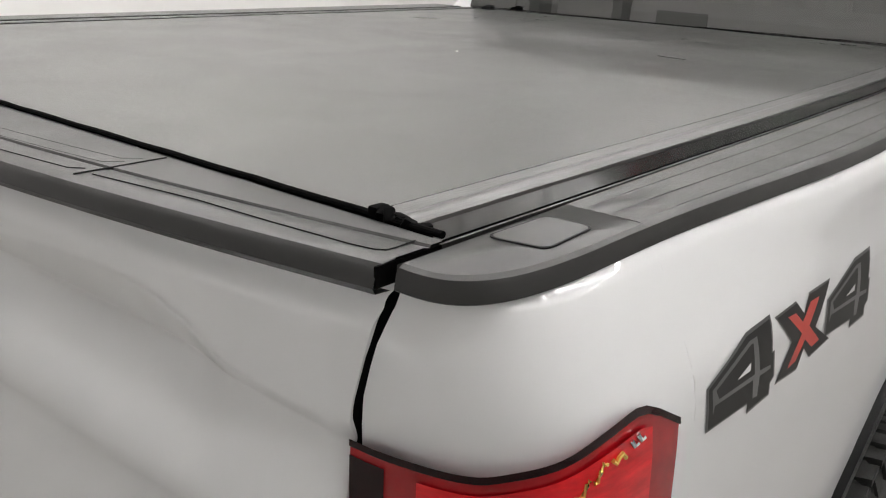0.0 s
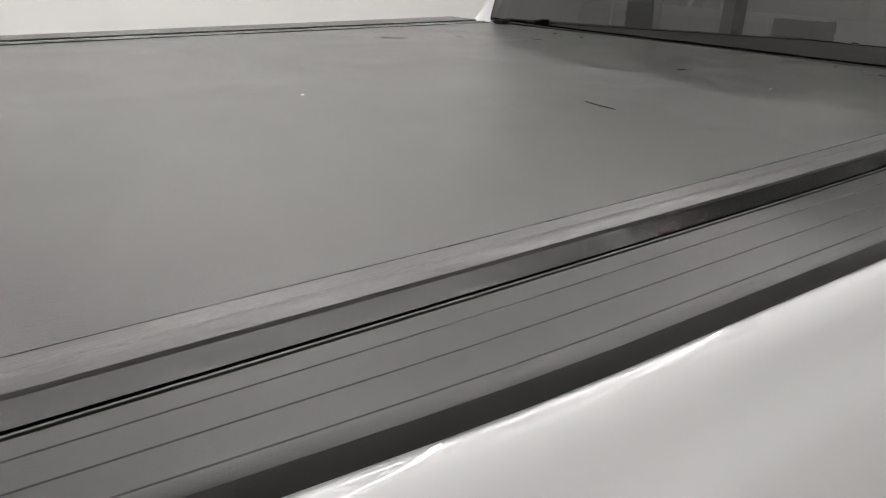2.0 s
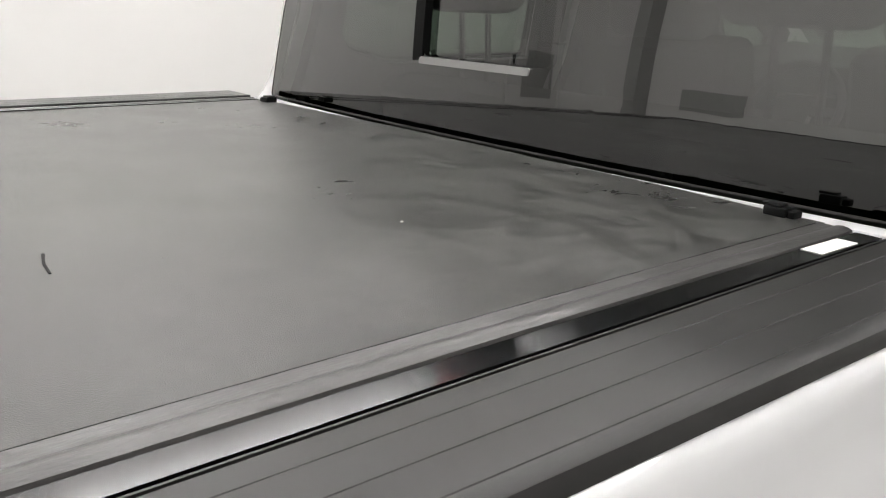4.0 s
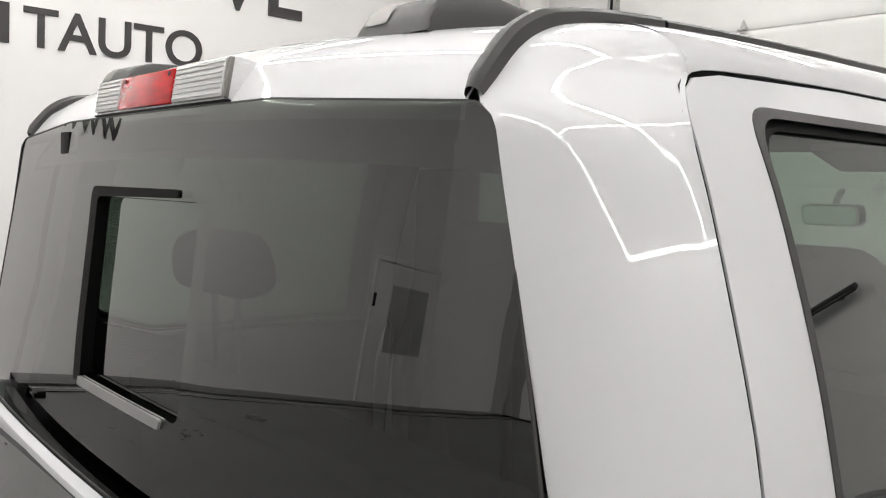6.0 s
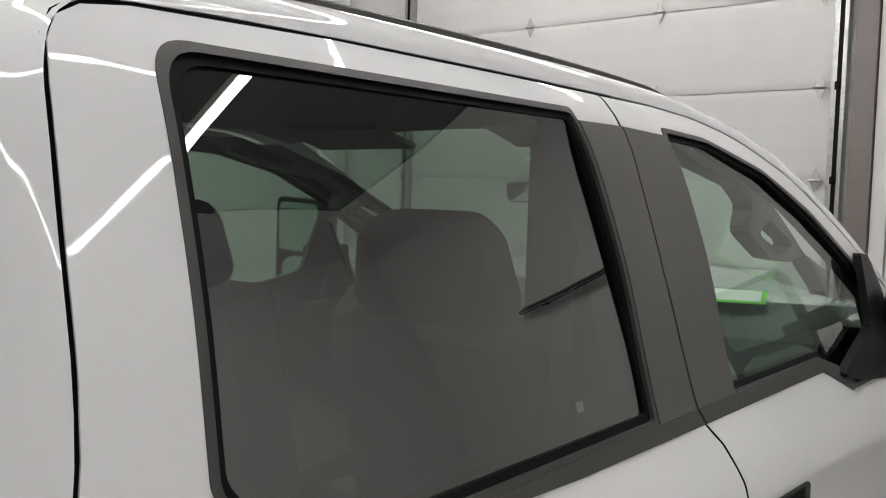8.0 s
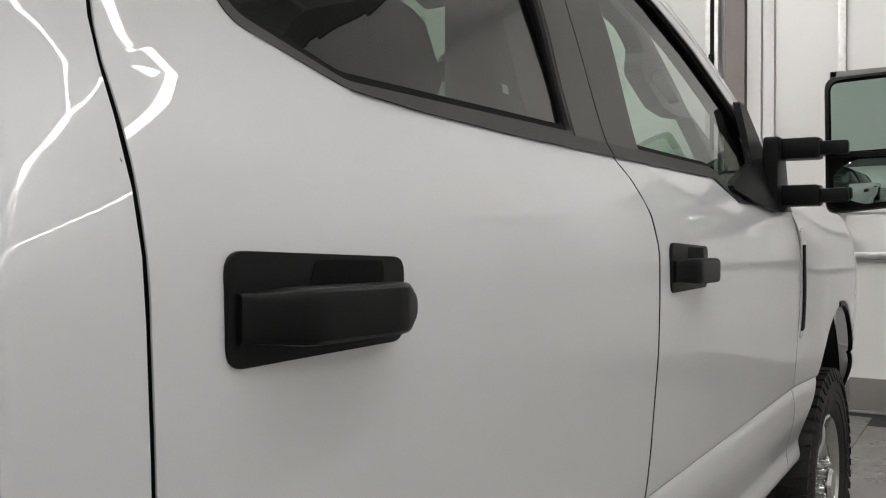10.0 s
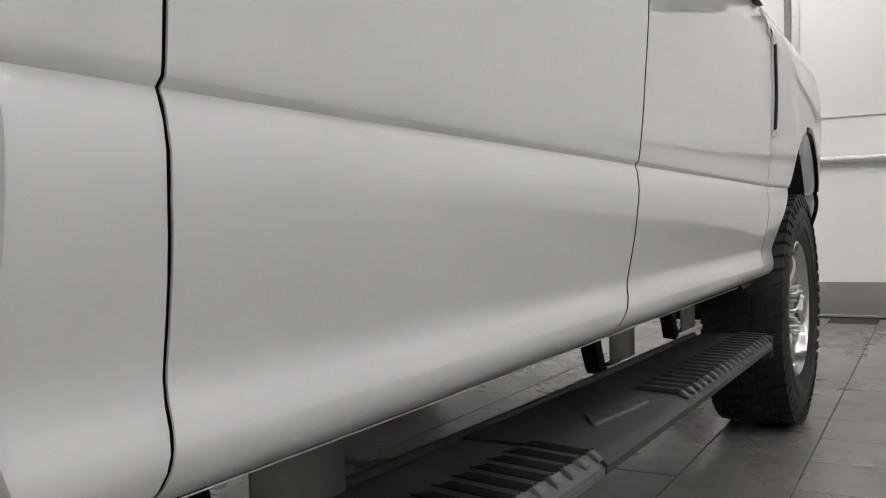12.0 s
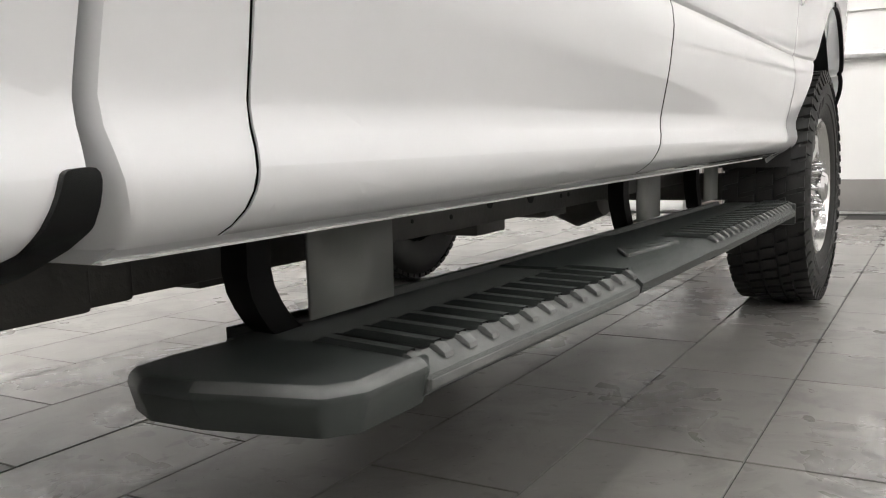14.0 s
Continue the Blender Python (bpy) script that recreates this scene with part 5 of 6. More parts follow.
# rubber bulb along the rear edge, with a frayed end
rows = []
for k in range(41):
    x = 0.866 * (k / 20 - 1)
    rows.append((x, 0.043 + 0.001 * math.sin(k * 2.2), 1.457))
part("tail_seal", tube(rows, 0.0034, 10, 0.9), GAP, cover, "black rubber seal along the rear edge")
for k in range(7):
    xx = 0.796 + 0.0075 * k
    part("frayed_end", turned(box(-0.005, 0.005, -0.008, 0.008, -0.004, 0.005, 0.002), pose(xx, 0.048 - 0.002 * (k % 3), 1.459 - 0.0009 * k, 14 * (k % 3), 9 * (k % 2), 25 * k)), GAP, cover, "torn end of the rubber seal")
b = None
for x, y, r in ((0.106, 0.995, 0.0028), (0.47, 1.72, 0.0022)):
    b = join(b, turned(lathe([(0, 0.0), (0.0012, r * 0.7), (0, r)], 10, "z"), pose(x, y, 1.4567 - 0.003 * (x / 0.752) ** 2)))
part("speck", b, LABEL, cover, "pale specks of dirt")
b = tube([(0.385, 1.335, 1.4569), (0.42, 1.326, 1.4571), (0.455, 1.322, 1.4569)], 0.0016, 6, 0.4)
part("scratch", b, SEAL, cover, "dark scratch in the vinyl")
b = None
for k in range(7):
    b = join(b, turned(box(-0.018, 0.018, -0.005, 0.005, 0, 0.0008, 0), pose(-0.635 + 0.05 * (k - 3) + 0.01 * (k % 2), 1.30 + 0.012 * ((k * 5) % 3 - 1), 1.4547, 0, 0, 20 * k)))
sc = part("scuff", b, material("chalk_scuff", (0.28, 0.28, 0.27), 0.7, vary=0.3, vary_scale=60), cover, "chalky scuff mark")
sc["kind"] = "stuff"
tag = link("track_label", box(0.8060, 0.8320, 2.035, 2.118, 1.4526, 1.4534), LABEL)
tagged(tag, "white paper label stuck on the track", "label")
part("bed_floor", box(-0.93, 0.93, 0.05, 2.12, 0.75, 0.80), DARK, bed, "dark bed floor")
part("bed_front", box(-0.93, 0.93, 2.19, 2.215, 0.62, 1.43), DARK, bed, "dark front wall of the bed")
part("rear_bumper", box(-0.95, 0.95, -0.20, -0.02, 0.55, 0.74, 0.03), CHROME, bed, "chrome rear bumper")


# ---- 4x4 decal on the bed side ----
decal = thing("side_decal", "black, grey and red 4x4 decal on the white bed side", "decal")


def decal_piece(name, pts, mat, lift):
    b = fill([(p[0], p[1]) for p in pts])
    for k in range(12):
        bmesh.ops.bisect_plane(b, geom=b.verts[:] + b.edges[:] + b.faces[:], plane_co=(0, 0, 1.20 + 0.015 * k), plane_no=(0, 0, 1), dist=1e-5)
    for v in b.verts:
        v.co.x = BED_SIDE(v.co.z) + 0.0006 + lift * 0.35
    for f in b.faces:
        f.normal_update()
        if f.normal.x < 0:
            f.normal_flip()
    part(name, b, mat, decal)


def four(y, z, w, h):
    """A block figure: grey edge, black body, a grey inline and the open triangle."""
    P = lambda u, v: (y + u * w, z + v * h)
    body = [(0.03, 0.26), (0.0, 0.75), (0.53, 1.0), (0.88, 1.0), (0.915, 0.56), (0.95, 0.55), (1.0, 0.20), (0.94, 0.15), (0.955, 0.0), (0.60, 0.03), (0.595, 0.15)]
    c = (0.52, 0.48)
    decal_piece("figure_four", [P(*p) for p in body], DECAL_GREY, 0.0)
    decal_piece("figure_four", [P(c[0] + (p[0] - c[0]) * 0.945, c[1] + (p[1] - c[1]) * 0.925) for p in body], DECAL_BLACK, 0.0006)
    inline = [(0.10, 0.41), (0.07, 0.69), (0.555, 0.90), (0.66, 0.89), (0.725, 0.46), (0.90, 0.41), (0.905, 0.36), (0.735, 0.39), (0.735, 0.15), (0.665, 0.17), (0.635, 0.41), (0.115, 0.50)]
    decal_piece("inner_line", [P(*p) for p in inline], DECAL_GREY, 0.0012)
    decal_piece("inner_line", [P(*p) for p in ((0.16, 0.54), (0.115, 0.66), (0.565, 0.855), (0.60, 0.85), (0.645, 0.47))], DECAL_BLACK, 0.0018)
    decal_piece("gap", [P(*p) for p in ((0.385, 0.585), (0.57, 0.655), (0.57, 0.565))], PAINT, 0.0024)


four(0.207, 1.259, 0.166, 0.086)
four(0.519, 1.243, 0.182, 0.094)
XB = [(0.365, 1.275), (0.399, 1.308), (0.351, 1.347), (0.408, 1.347), (0.43, 1.329), (0.445, 1.346), (0.511, 1.344), (0.474, 1.301), (0.533, 1.269), (0.466, 1.269), (0.443, 1.287), (0.429, 1.268)]
XI = [(0.395, 1.28), (0.428, 1.308), (0.382, 1.339), (0.404, 1.337), (0.427, 1.321), (0.448, 1.337), (0.476, 1.335), (0.45, 1.31), (0.494, 1.28), (0.468, 1.28), (0.442, 1.297), (0.419, 1.28)]
for pts, mat, lift, grow in ((XB, DECAL_GREY, 0.0, 1.03), (XB, DECAL_BLACK, 0.0006, 0.97), (XI, DECAL_RED, 0.0012, 1.0)):
    decal_piece("letter_x", [(0.456 + (p[0] - 0.442) * grow, 1.299 + (p[1] - 1.308) * grow) for p in pts], mat, lift)


# ---- wheels ----
def wheel(y, sx):
    w = thing("wheel", "all-terrain tyre on a polished eight-stud wheel", "wheel", "truck wheels")
    m = Matrix.Translation((sx * (0.897 if y > 3 else 0.885), y, HUB)) @ pose(0, 0, 0, 0, 0, -1.5 if y > 3 else 0) @ Matrix.Diagonal((sx * 1.035, 1.035, 1.035, 1))
    ty = part("tyre", turned(lathe([(-0.115, 0.25), (-0.135, 0.30), (-0.138, 0.35), (-0.128, 0.392), (-0.11, 0.410), (0.0, 0.414), (0.11, 0.410), (0.128, 0.392), (0.137, 0.36), (0.139, 0.335), (0.136, 0.333), (0.136, 0.300), (0.132, 0.298), (0.125, 0.262), (0.112, 0.245), (0.09, 0.24)], 80), m), RUBBER, w)
    b = None
    blocks = bmesh.new()
    for k in range(52):
        a = 2 * math.pi * k / 52
        for x0, x1, da, rr in ((-0.128, -0.078, 0.0, 0.405), (-0.068, -0.022, 0.5, 0.412), (-0.012, 0.035, 0.15, 0.412), (0.044, 0.076, 0.65, 0.412), (0.082, 0.133, 0.3, 0.404)):
            ang = a + da * 2 * math.pi / 52
            h = 0.018
            wd = 0.0185 if k % 2 else 0.016
            vs = []
            for rad in (rr - 0.004, rr + h * (0.75 if abs(x0 + x1) > 0.2 else 0.62)):
                for xx, tw in ((x0, -1), (x1, -1), (x1, 1), (x0, 1)):
                    t = tw * wd / rad + (0.006 if xx == x0 else -0.006) / rad
                    vs.append(blocks.verts.new((xx, rad * math.cos(ang + t), rad * math.sin(ang + t))))
            for q in ((4, 5, 6, 7), (0, 1, 5, 4), (1, 2, 6, 5), (2, 3, 7, 6), (3, 0, 4, 7)):
                blocks.faces.new([vs[i] for i in q])
        # shoulder lugs on the side wall
        vs = []
        for rad, xx in ((0.372, 0.1375), (0.404, 0.128)):
            for tw in (-1, 1):
                t = tw * 0.013 / rad + a
                for dx in (0.0, 0.006):
                    vs.append(blocks.verts.new((xx + dx, rad * math.cos(t), rad * math.sin(t))))
        for q in ((1, 3, 7, 5), (0, 1, 5, 4), (2, 6, 7, 3), (0, 2, 3, 1), (4, 5, 7, 6)):
            blocks.faces.new([vs[i] for i in q])
    bmesh.ops.recalc_face_normals(blocks, faces=blocks.faces[:])
    tr = part("tread", turned(blocks, m), RUBBER, ty, "chunky tread blocks")
    tr["kind"] = "stuff"
    # raised letters on the side wall, shown as plain bars
    for a0 in (0.2, 2.3, 4.4):
        for k in range(7):
            part("raised_mark", turned(box(0.1365, 0.1385, -0.012, 0.012, 0.302, 0.328, 0.001), m @ pose(0, 0, 0, math.degrees(a0 + 0.1 * k))), RUBBER, ty)
    rim = part("rim", turned(lathe([(0.085, 0.245), (0.118, 0.247), (0.122, 0.238), (0.108, 0.228), (0.055, 0.222), (-0.02, 0.215), (-0.10, 0.235)], 64), m), ALLOY, w, "polished rim")
    for k in range(8):
        rows = []
        for u in range(7):
            r = 0.06 + 0.168 * u / 6
            hw = 0.036 - 0.010 * math.sin(u / 6 * math.pi) + 0.006 * u / 6
            x = 0.062 + 0.03 * math.sin(u / 6 * math.pi * 0.8)
            rows.append([(x - 0.035, -hw, r), (x, -hw * 0.9, r), (x + 0.008, -hw * 0.55, r), (x + 0.008, hw * 0.55, r), (x, hw * 0.9, r), (x - 0.035, hw, r)])
        part("spoke", turned(grid(rows), m @ pose(0, 0, 0, 45 * k + 11)), ALLOY, rim)
        part("lug_nut", turned(lathe([(0.07, 0.0), (0.075, 0.010), (0.118, 0.010), (0.126, 0.006), (0.127, 0.0)], 12), m @ Matrix.Translation((0, 0.082 * math.cos(math.pi / 4 * k), 0.082 * math.sin(math.pi / 4 * k)))), CHROME, rim, "chrome lug nut")
    part("hub_cap", turned(lathe([(0.05, 0.115), (0.075, 0.11), (0.085, 0.06), (0.13, 0.055), (0.142, 0.045), (0.145, 0.0)], 40), m), CHROME, rim, "chrome hub cap")
    part("backing_plate", turned(lathe([(-0.06, 0.0), (-0.06, 0.225), (-0.075, 0.235), (-0.085, 0.10), (-0.085, 0.0)], 40), m), DARK, w, "dark backing plate")
    part("brake_disc", turned(lathe([(-0.03, 0.19), (-0.02, 0.19), (-0.02, 0.05)], 40), m), CHASSIS, w, "dark brake disc")
    return w


for yy in (WHEEL_F, WHEEL_R):
    for sx in (1, -1):
        wheel(yy, sx)

# ---- running board ----
board = thing("running_board", "black textured step bar along the truck's sill", "running board")
IN_EDGE = curve([(2.46, 0.722), (2.7, 0.752), (3.4, 0.795), (4.0, 0.815), (4.65, 0.835)])
OUT_EDGE = curve([(2.48, 1.006), (2.6, 1.010), (3.2, 1.036), (4.65, 1.057)])
ZB = 0.432


def board_rows(y0, y1, n, top, low, trim_in=0.0, trim_out=0.0):
    rows = []
    for i in range(n + 1):
        y = y0 + (y1 - y0) * i / n
        a, c = IN_EDGE(y) + trim_in, OUT_EDGE(y) - trim_out
        rows.append([(a, y, low), (a, y, top - 0.008), (a + 0.006, y, top), (c - 0.028, y, top), (c - 0.010, y, top - 0.010), (c, y, top - 0.020), (c - 0.003, y, top - 0.034), (c - 0.014, y, top - 0.041), (c - 0.05, y, top - 0.043), (a, y, low)])
    return rows


def closed(rows):
    g = grid(rows)
    g.verts.ensure_lookup_table()
    k = len(rows[0])
    g.faces.new([g.verts[i] for i in range(k - 1)])
    g.faces.new([g.verts[len(g.verts) - k + i] for i in range(k - 1)][::-1])
    bmesh.ops.remove_doubles(g, verts=g.verts, dist=1e-5)
    bmesh.ops.recalc_face_normals(g, faces=g.faces[:])
    return g


part("rear_section", closed(board_rows(2.585, 3.185, 12, ZB, ZB - 0.045)), STEP_WORN, board, "worn grey tread section")
part("mid_section", closed(board_rows(3.19, 3.66, 6, ZB + 0.004, ZB - 0.045, 0.0, -0.002)), STEP, board)
part("front_section", closed(board_rows(3.662, 4.62, 14, ZB, ZB - 0.045)), STEP, board)
# chunky rear end cap with a cut-off inner corner
cap = rounded([(0.752, 2.60), (0.740, 2.50), (0.744, 2.442), (0.790, 2.417), (0.858, 2.418), (0.985, 2.450), (1.0070, 2.485), (1.0100, 2.60)], 0.020, 5)
b = prism(cap, 0.070, "z", ZB - 0.068)
bmesh.ops.bevel(b, geom=[e for e in b.edges if abs(e.verts[0].co.z - e.verts[1].co.z) < 1e-6 and e.verts[0].co.z > ZB - 0.02 and min(v.co.y for v in e.verts) < 2.59], offset=0.015, segments=4, affect="EDGES", profile=0.5)
for v in b.verts:
    if v.co.z < ZB - 0.05:
        v.co.z += 0.024
        v.co.x -= 0.009 * ease(0.90, 1.0, v.co.x)
        v.co.y += 0.012 * ease(2.48, 2.42, v.co.y)
end = part("rear_cap", b, STEP, board, "black moulded end cap")
# pale strip round the cap's top edge: its highlight put in as colour
rim = [p for p in cap if p[0] > 0.83 and p[1] < 2.62]
rows = []
for q, p in enumerate(rim):
    a, c = rim[max(0, q - 1)], rim[min(len(rim) - 1, q + 1)]
    d = Vector((c[0] - a[0], c[1] - a[1])).normalized()
    nx, ny = (d.y, -d.x) if d.y * (p[0] - 0.88) - d.x * (p[1] - 2.53) > 0 else (-d.y, d.x)
    fade = ease(0.83, 0.90, p[0])
    rows.append([(p[0] - nx * w, p[1] - ny * w, ZB + 0.0026 - h) for w, h in ((0.0145 - 0.006 * (1 - fade), 0.0), (0.0085, 0.0012), (0.0040, 0.0040 + 0.001 * (1 - fade)), (0.0010, 0.0085))])
lightened = grid(rows)
bmesh.ops.recalc_face_normals(lightened, faces=lightened.faces[:])
if sum(f.normal.z for f in lightened.faces) < 0:
    bmesh.ops.reverse_faces(lightened, faces=lightened.faces[:])
part("cap_highlight", lightened, STEP_EDGE, end, "pale top edge of the cap, a painted highlight")
part("front_cap", prism(rounded([(0.836, 4.62), (1.056, 4.62), (1.050, 4.662), (1.025, 4.68), (0.865, 4.677), (0.842, 4.66)], 0.008, 3), 0.062, "z", ZB - 0.06, 0.006), STEP, board, "black moulded end cap")
part("back_flange", grid([[(IN_EDGE(y) + d, y, ZB + h) for d, h in ((-0.012, -0.03), (-0.012, 0.008), (-0.006, 0.010), (0.0, 0.008), (0.002, -0.002))] for y in [2.60 + 2.02 * i / 24 for i in range(25)]]), STEP, board, "raised back edge")
# the highlight along the outer edge is painted as a paler strip
part("outer_edge", grid([[(OUT_EDGE(y) + d, y, ZB + h) for d, h in ((-0.032, 0.0006), (-0.026, 0.0012), (-0.010, -0.009), (0.0008, -0.0215), (0.0006, -0.03))] for y in [2.59 + 0.59 * i / 10 for i in range(11)]], True), STEP_EDGE, board, "pale sloping outer edge with its highlight painted on")


def rib(y):
    """One raised tread bar across the step, with a pale tooth at its outer end and a flat dark strip beside it for the
    slot's shade.
    """
    a, c = IN_EDGE(y) + 0.108, OUT_EDGE(y) - 0.009
    skew = 0.024
    rows = []
    for i in range(7):
        u = i / 6
        x = a + (c - 0.012 - a) * u
        h = 0.009 * ease(-0.02, 0.14, u)
        hw = 0.0105 - 0.001 * u
        yy = y + skew * (1 - u)
        rows.append([(x, yy - hw, ZB - 0.004), (x, yy - hw * 0.72, ZB + h), (x, yy + hw * 0.72, ZB + h), (x, yy + hw, ZB - 0.004)])
    rows.insert(0, [(rows[0][0][0] - 0.003, p[1], ZB - 0.004) for p in rows[0]])
    bar = part("tread_bar", grid(rows, True), STEP, board)
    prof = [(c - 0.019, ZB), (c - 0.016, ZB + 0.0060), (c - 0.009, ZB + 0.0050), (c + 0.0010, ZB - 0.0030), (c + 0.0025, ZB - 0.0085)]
    part("tread_tooth", prism(prof, 0.0180, "y", y - 0.0090, 0.0015), STEP_EDGE, bar, "pale tooth")
    # no slot is cut: its shade is a near-black strip laid on the tread
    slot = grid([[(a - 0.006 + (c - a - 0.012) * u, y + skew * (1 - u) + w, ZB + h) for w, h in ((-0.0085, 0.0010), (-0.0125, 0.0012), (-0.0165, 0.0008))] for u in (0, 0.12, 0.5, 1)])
    part("slot_shade", slot, SEAL, bar, "flat dark strip for the slot's shade")


PITCH = 0.0495
for k in range(13):
    rib(2.588 + PITCH * k)
for k in range(20):
    rib(3.700 + PITCH * k)
# badge plate with plain bars
b = prism(rounded([(0.918, 3.42), (0.965, 3.33), (0.996, 3.56), (0.958, 3.61)], 0.008, 3), 0.006, "z", ZB + 0.004, 0.001)
plate = part("badge_plate", b, STEP_EDGE, board, "raised badge plate")
part("badge_panel", prism(rounded([(0.9235, 3.420), (0.963, 3.343), (0.990, 3.556), (0.957, 3.600)], 0.007, 3), 0.0012, "z", ZB + 0.0094), STEP, plate, "dark panel of the badge")
for k in range(4):
    part("badge_bar", box(0.942 + 0.006 * k, 0.968 + 0.006 * k, 3.405 + 0.042 * k, 3.435 + 0.042 * k, ZB + 0.0102, ZB + 0.0115), STEP_WORN, plate)
# brackets
for y0, y1 in ((2.681, 2.862), (3.953, 4.143), (4.630, 4.800)):
    w = y1 - y0
    br = part("bracket", grid([[(x, yy, z) for x, z in ((0.785, 0.575), (0.785, 0.441), (0.760, 0.437))] for yy in (y0, y0 + w * 0.5, y1)]), BRACKET, board, "flat painted bracket plate")
    m = br.modifiers.new("thick", "SOLIDIFY")
    m.thickness = 0.006
    path = [(0.78, y0 - 0.078, 0.575), (0.78, y0 - 0.083, 0.545), (0.78, y0 - 0.0845, 0.51), (0.78, y0 - 0.079, 0.485), (0.78, y0 - 0.068, 0.465), (0.778, y0 - 0.052, 0.446), (0.775, y0 - 0.034, 0.432), (0.77, y0 - 0.012, 0.422)]
    rows = []
    for x, yy, z in path:
        rows.append([(x - 0.03, yy - 0.020, z), (x + 0.008, yy - 0.020, z - 0.004), (x + 0.008, yy + 0.018, z + 0.005), (x - 0.03, yy + 0.018, z + 0.003), (x - 0.03, yy - 0.020, z)])
    part("curved_arm", grid(rows), SEAL, board, "black curved support arm")
    part("bolt", turned(lathe([(0, 0.0), (0, 0.009), (0.008, 0.009), (0.008, 0.0)], 6, "z"), pose(0.85, y0 + 0.05, 0.352)), CHASSIS, board)

# ---- chassis ----
ch = thing("chassis", "dusty black ladder frame under the truck", "chassis")
for sx in (1, -1):
    part("frame_rail", box(*sorted((sx * 0.40, sx * 0.48)), 0.1, 6.1, 0.50, 0.66, 0.008), CHASSIS, ch)
for yy in (0.6, 1.9, 2.9, 3.9, 4.7):
    part("cross_member", box(-0.45, 0.45, yy, yy + 0.12, 0.50, 0.60, 0.01), CHASSIS, ch)
part("gearbox", turned(lathe([(-0.5, 0.0), (-0.5, 0.10), (-0.2, 0.14), (0.2, 0.17), (0.5, 0.2), (0.5, 0.0)], 24), pose(0, 3.9, 0.70, 0, 0, 90)), CHASSIS, ch)
part("drive_shaft", tube([(0, 1.2, 0.52), (0, 3.3, 0.64)], 0.05, 14), CHASSIS, ch)
part("exhaust", tube([(0.30, 4.2, 0.58), (0.34, 3.4, 0.56), (0.36, 2.4, 0.56), (0.50, 1.9, 0.5), (0.6, 0.4, 0.52)], 0.045, 14), CHASSIS, ch)
part("fuel_tank", box(-0.72, -0.40, 1.9, 3.4, 0.50, 0.66, 0.05), CHASSIS, ch)
part("side_beam", box(0.60, 0.70, 0.9, 2.445, 0.484, 0.57, 0.006), CHASSIS, ch, "dark beam under the bed's front")
part("beam_step", box(0.605, 0.698, 2.40, 2.50, 0.4875, 0.57, 0.006), CHASSIS, ch)
part("inner_sill", box(0.61, 0.696, 2.30, 4.80, 0.491, 0.57, 0.006), CHASSIS, ch, "dark sill beam under the cab")
for yy, zz, rr in ((3.063, 0.520, 0.0035), (3.191, 0.516, 0.0045), (3.341, 0.531, 0.012), (3.527, 0.531, 0.016), (3.691, 0.520, 0.005), (3.735, 0.520, 0.005)):
    part("beam_hole", turned(lathe([(0.6955, rr), (0.6975, rr), (0.6975, 0.0)], 16), Matrix.Translation((0, yy, zz))), SEAL, ch, "dark hole in the beam")
part("brake_pipe", tube([(0.704, 2.90, 0.552), (0.705, 3.25, 0.548), (0.704, 3.45, 0.553), (0.705, 3.80, 0.547), (0.703, 4.30, 0.552)], 0.006, 8), BRACKET, ch, "thin pipe clipped to the beam")
for yy, z0 in ((2.60, 0.482), (3.30, 0.470), (3.62, 0.476)):
    part("beam_bracket", box(0.612, 0.69, yy, yy + 0.12, z0, 0.50, 0.006), CHASSIS, ch, "dark bracket under the beam")
for yy in (2.95, 3.22, 4.0):
    part("body_mount", turned(lathe([(0.50, 0.0), (0.50, 0.06), (0.58, 0.07), (0.60, 0.0)], 20, "z"), pose(0.58, yy, 0)), CHASSIS, ch)
for yy in (WHEEL_F, WHEEL_R):
    part("axle", tube([(-0.8, yy, HUB), (-0.2, yy, HUB), (0.2, yy, HUB), (0.8, yy, HUB)], 0.055, 16), CHASSIS, ch)
    part("differential", turned(lathe([(-0.14, 0.0), (-0.12, 0.12), (0, 0.17), (0.12, 0.12), (0.14, 0.0)], 24), pose(0.05, yy, HUB)), CHASSIS, ch)

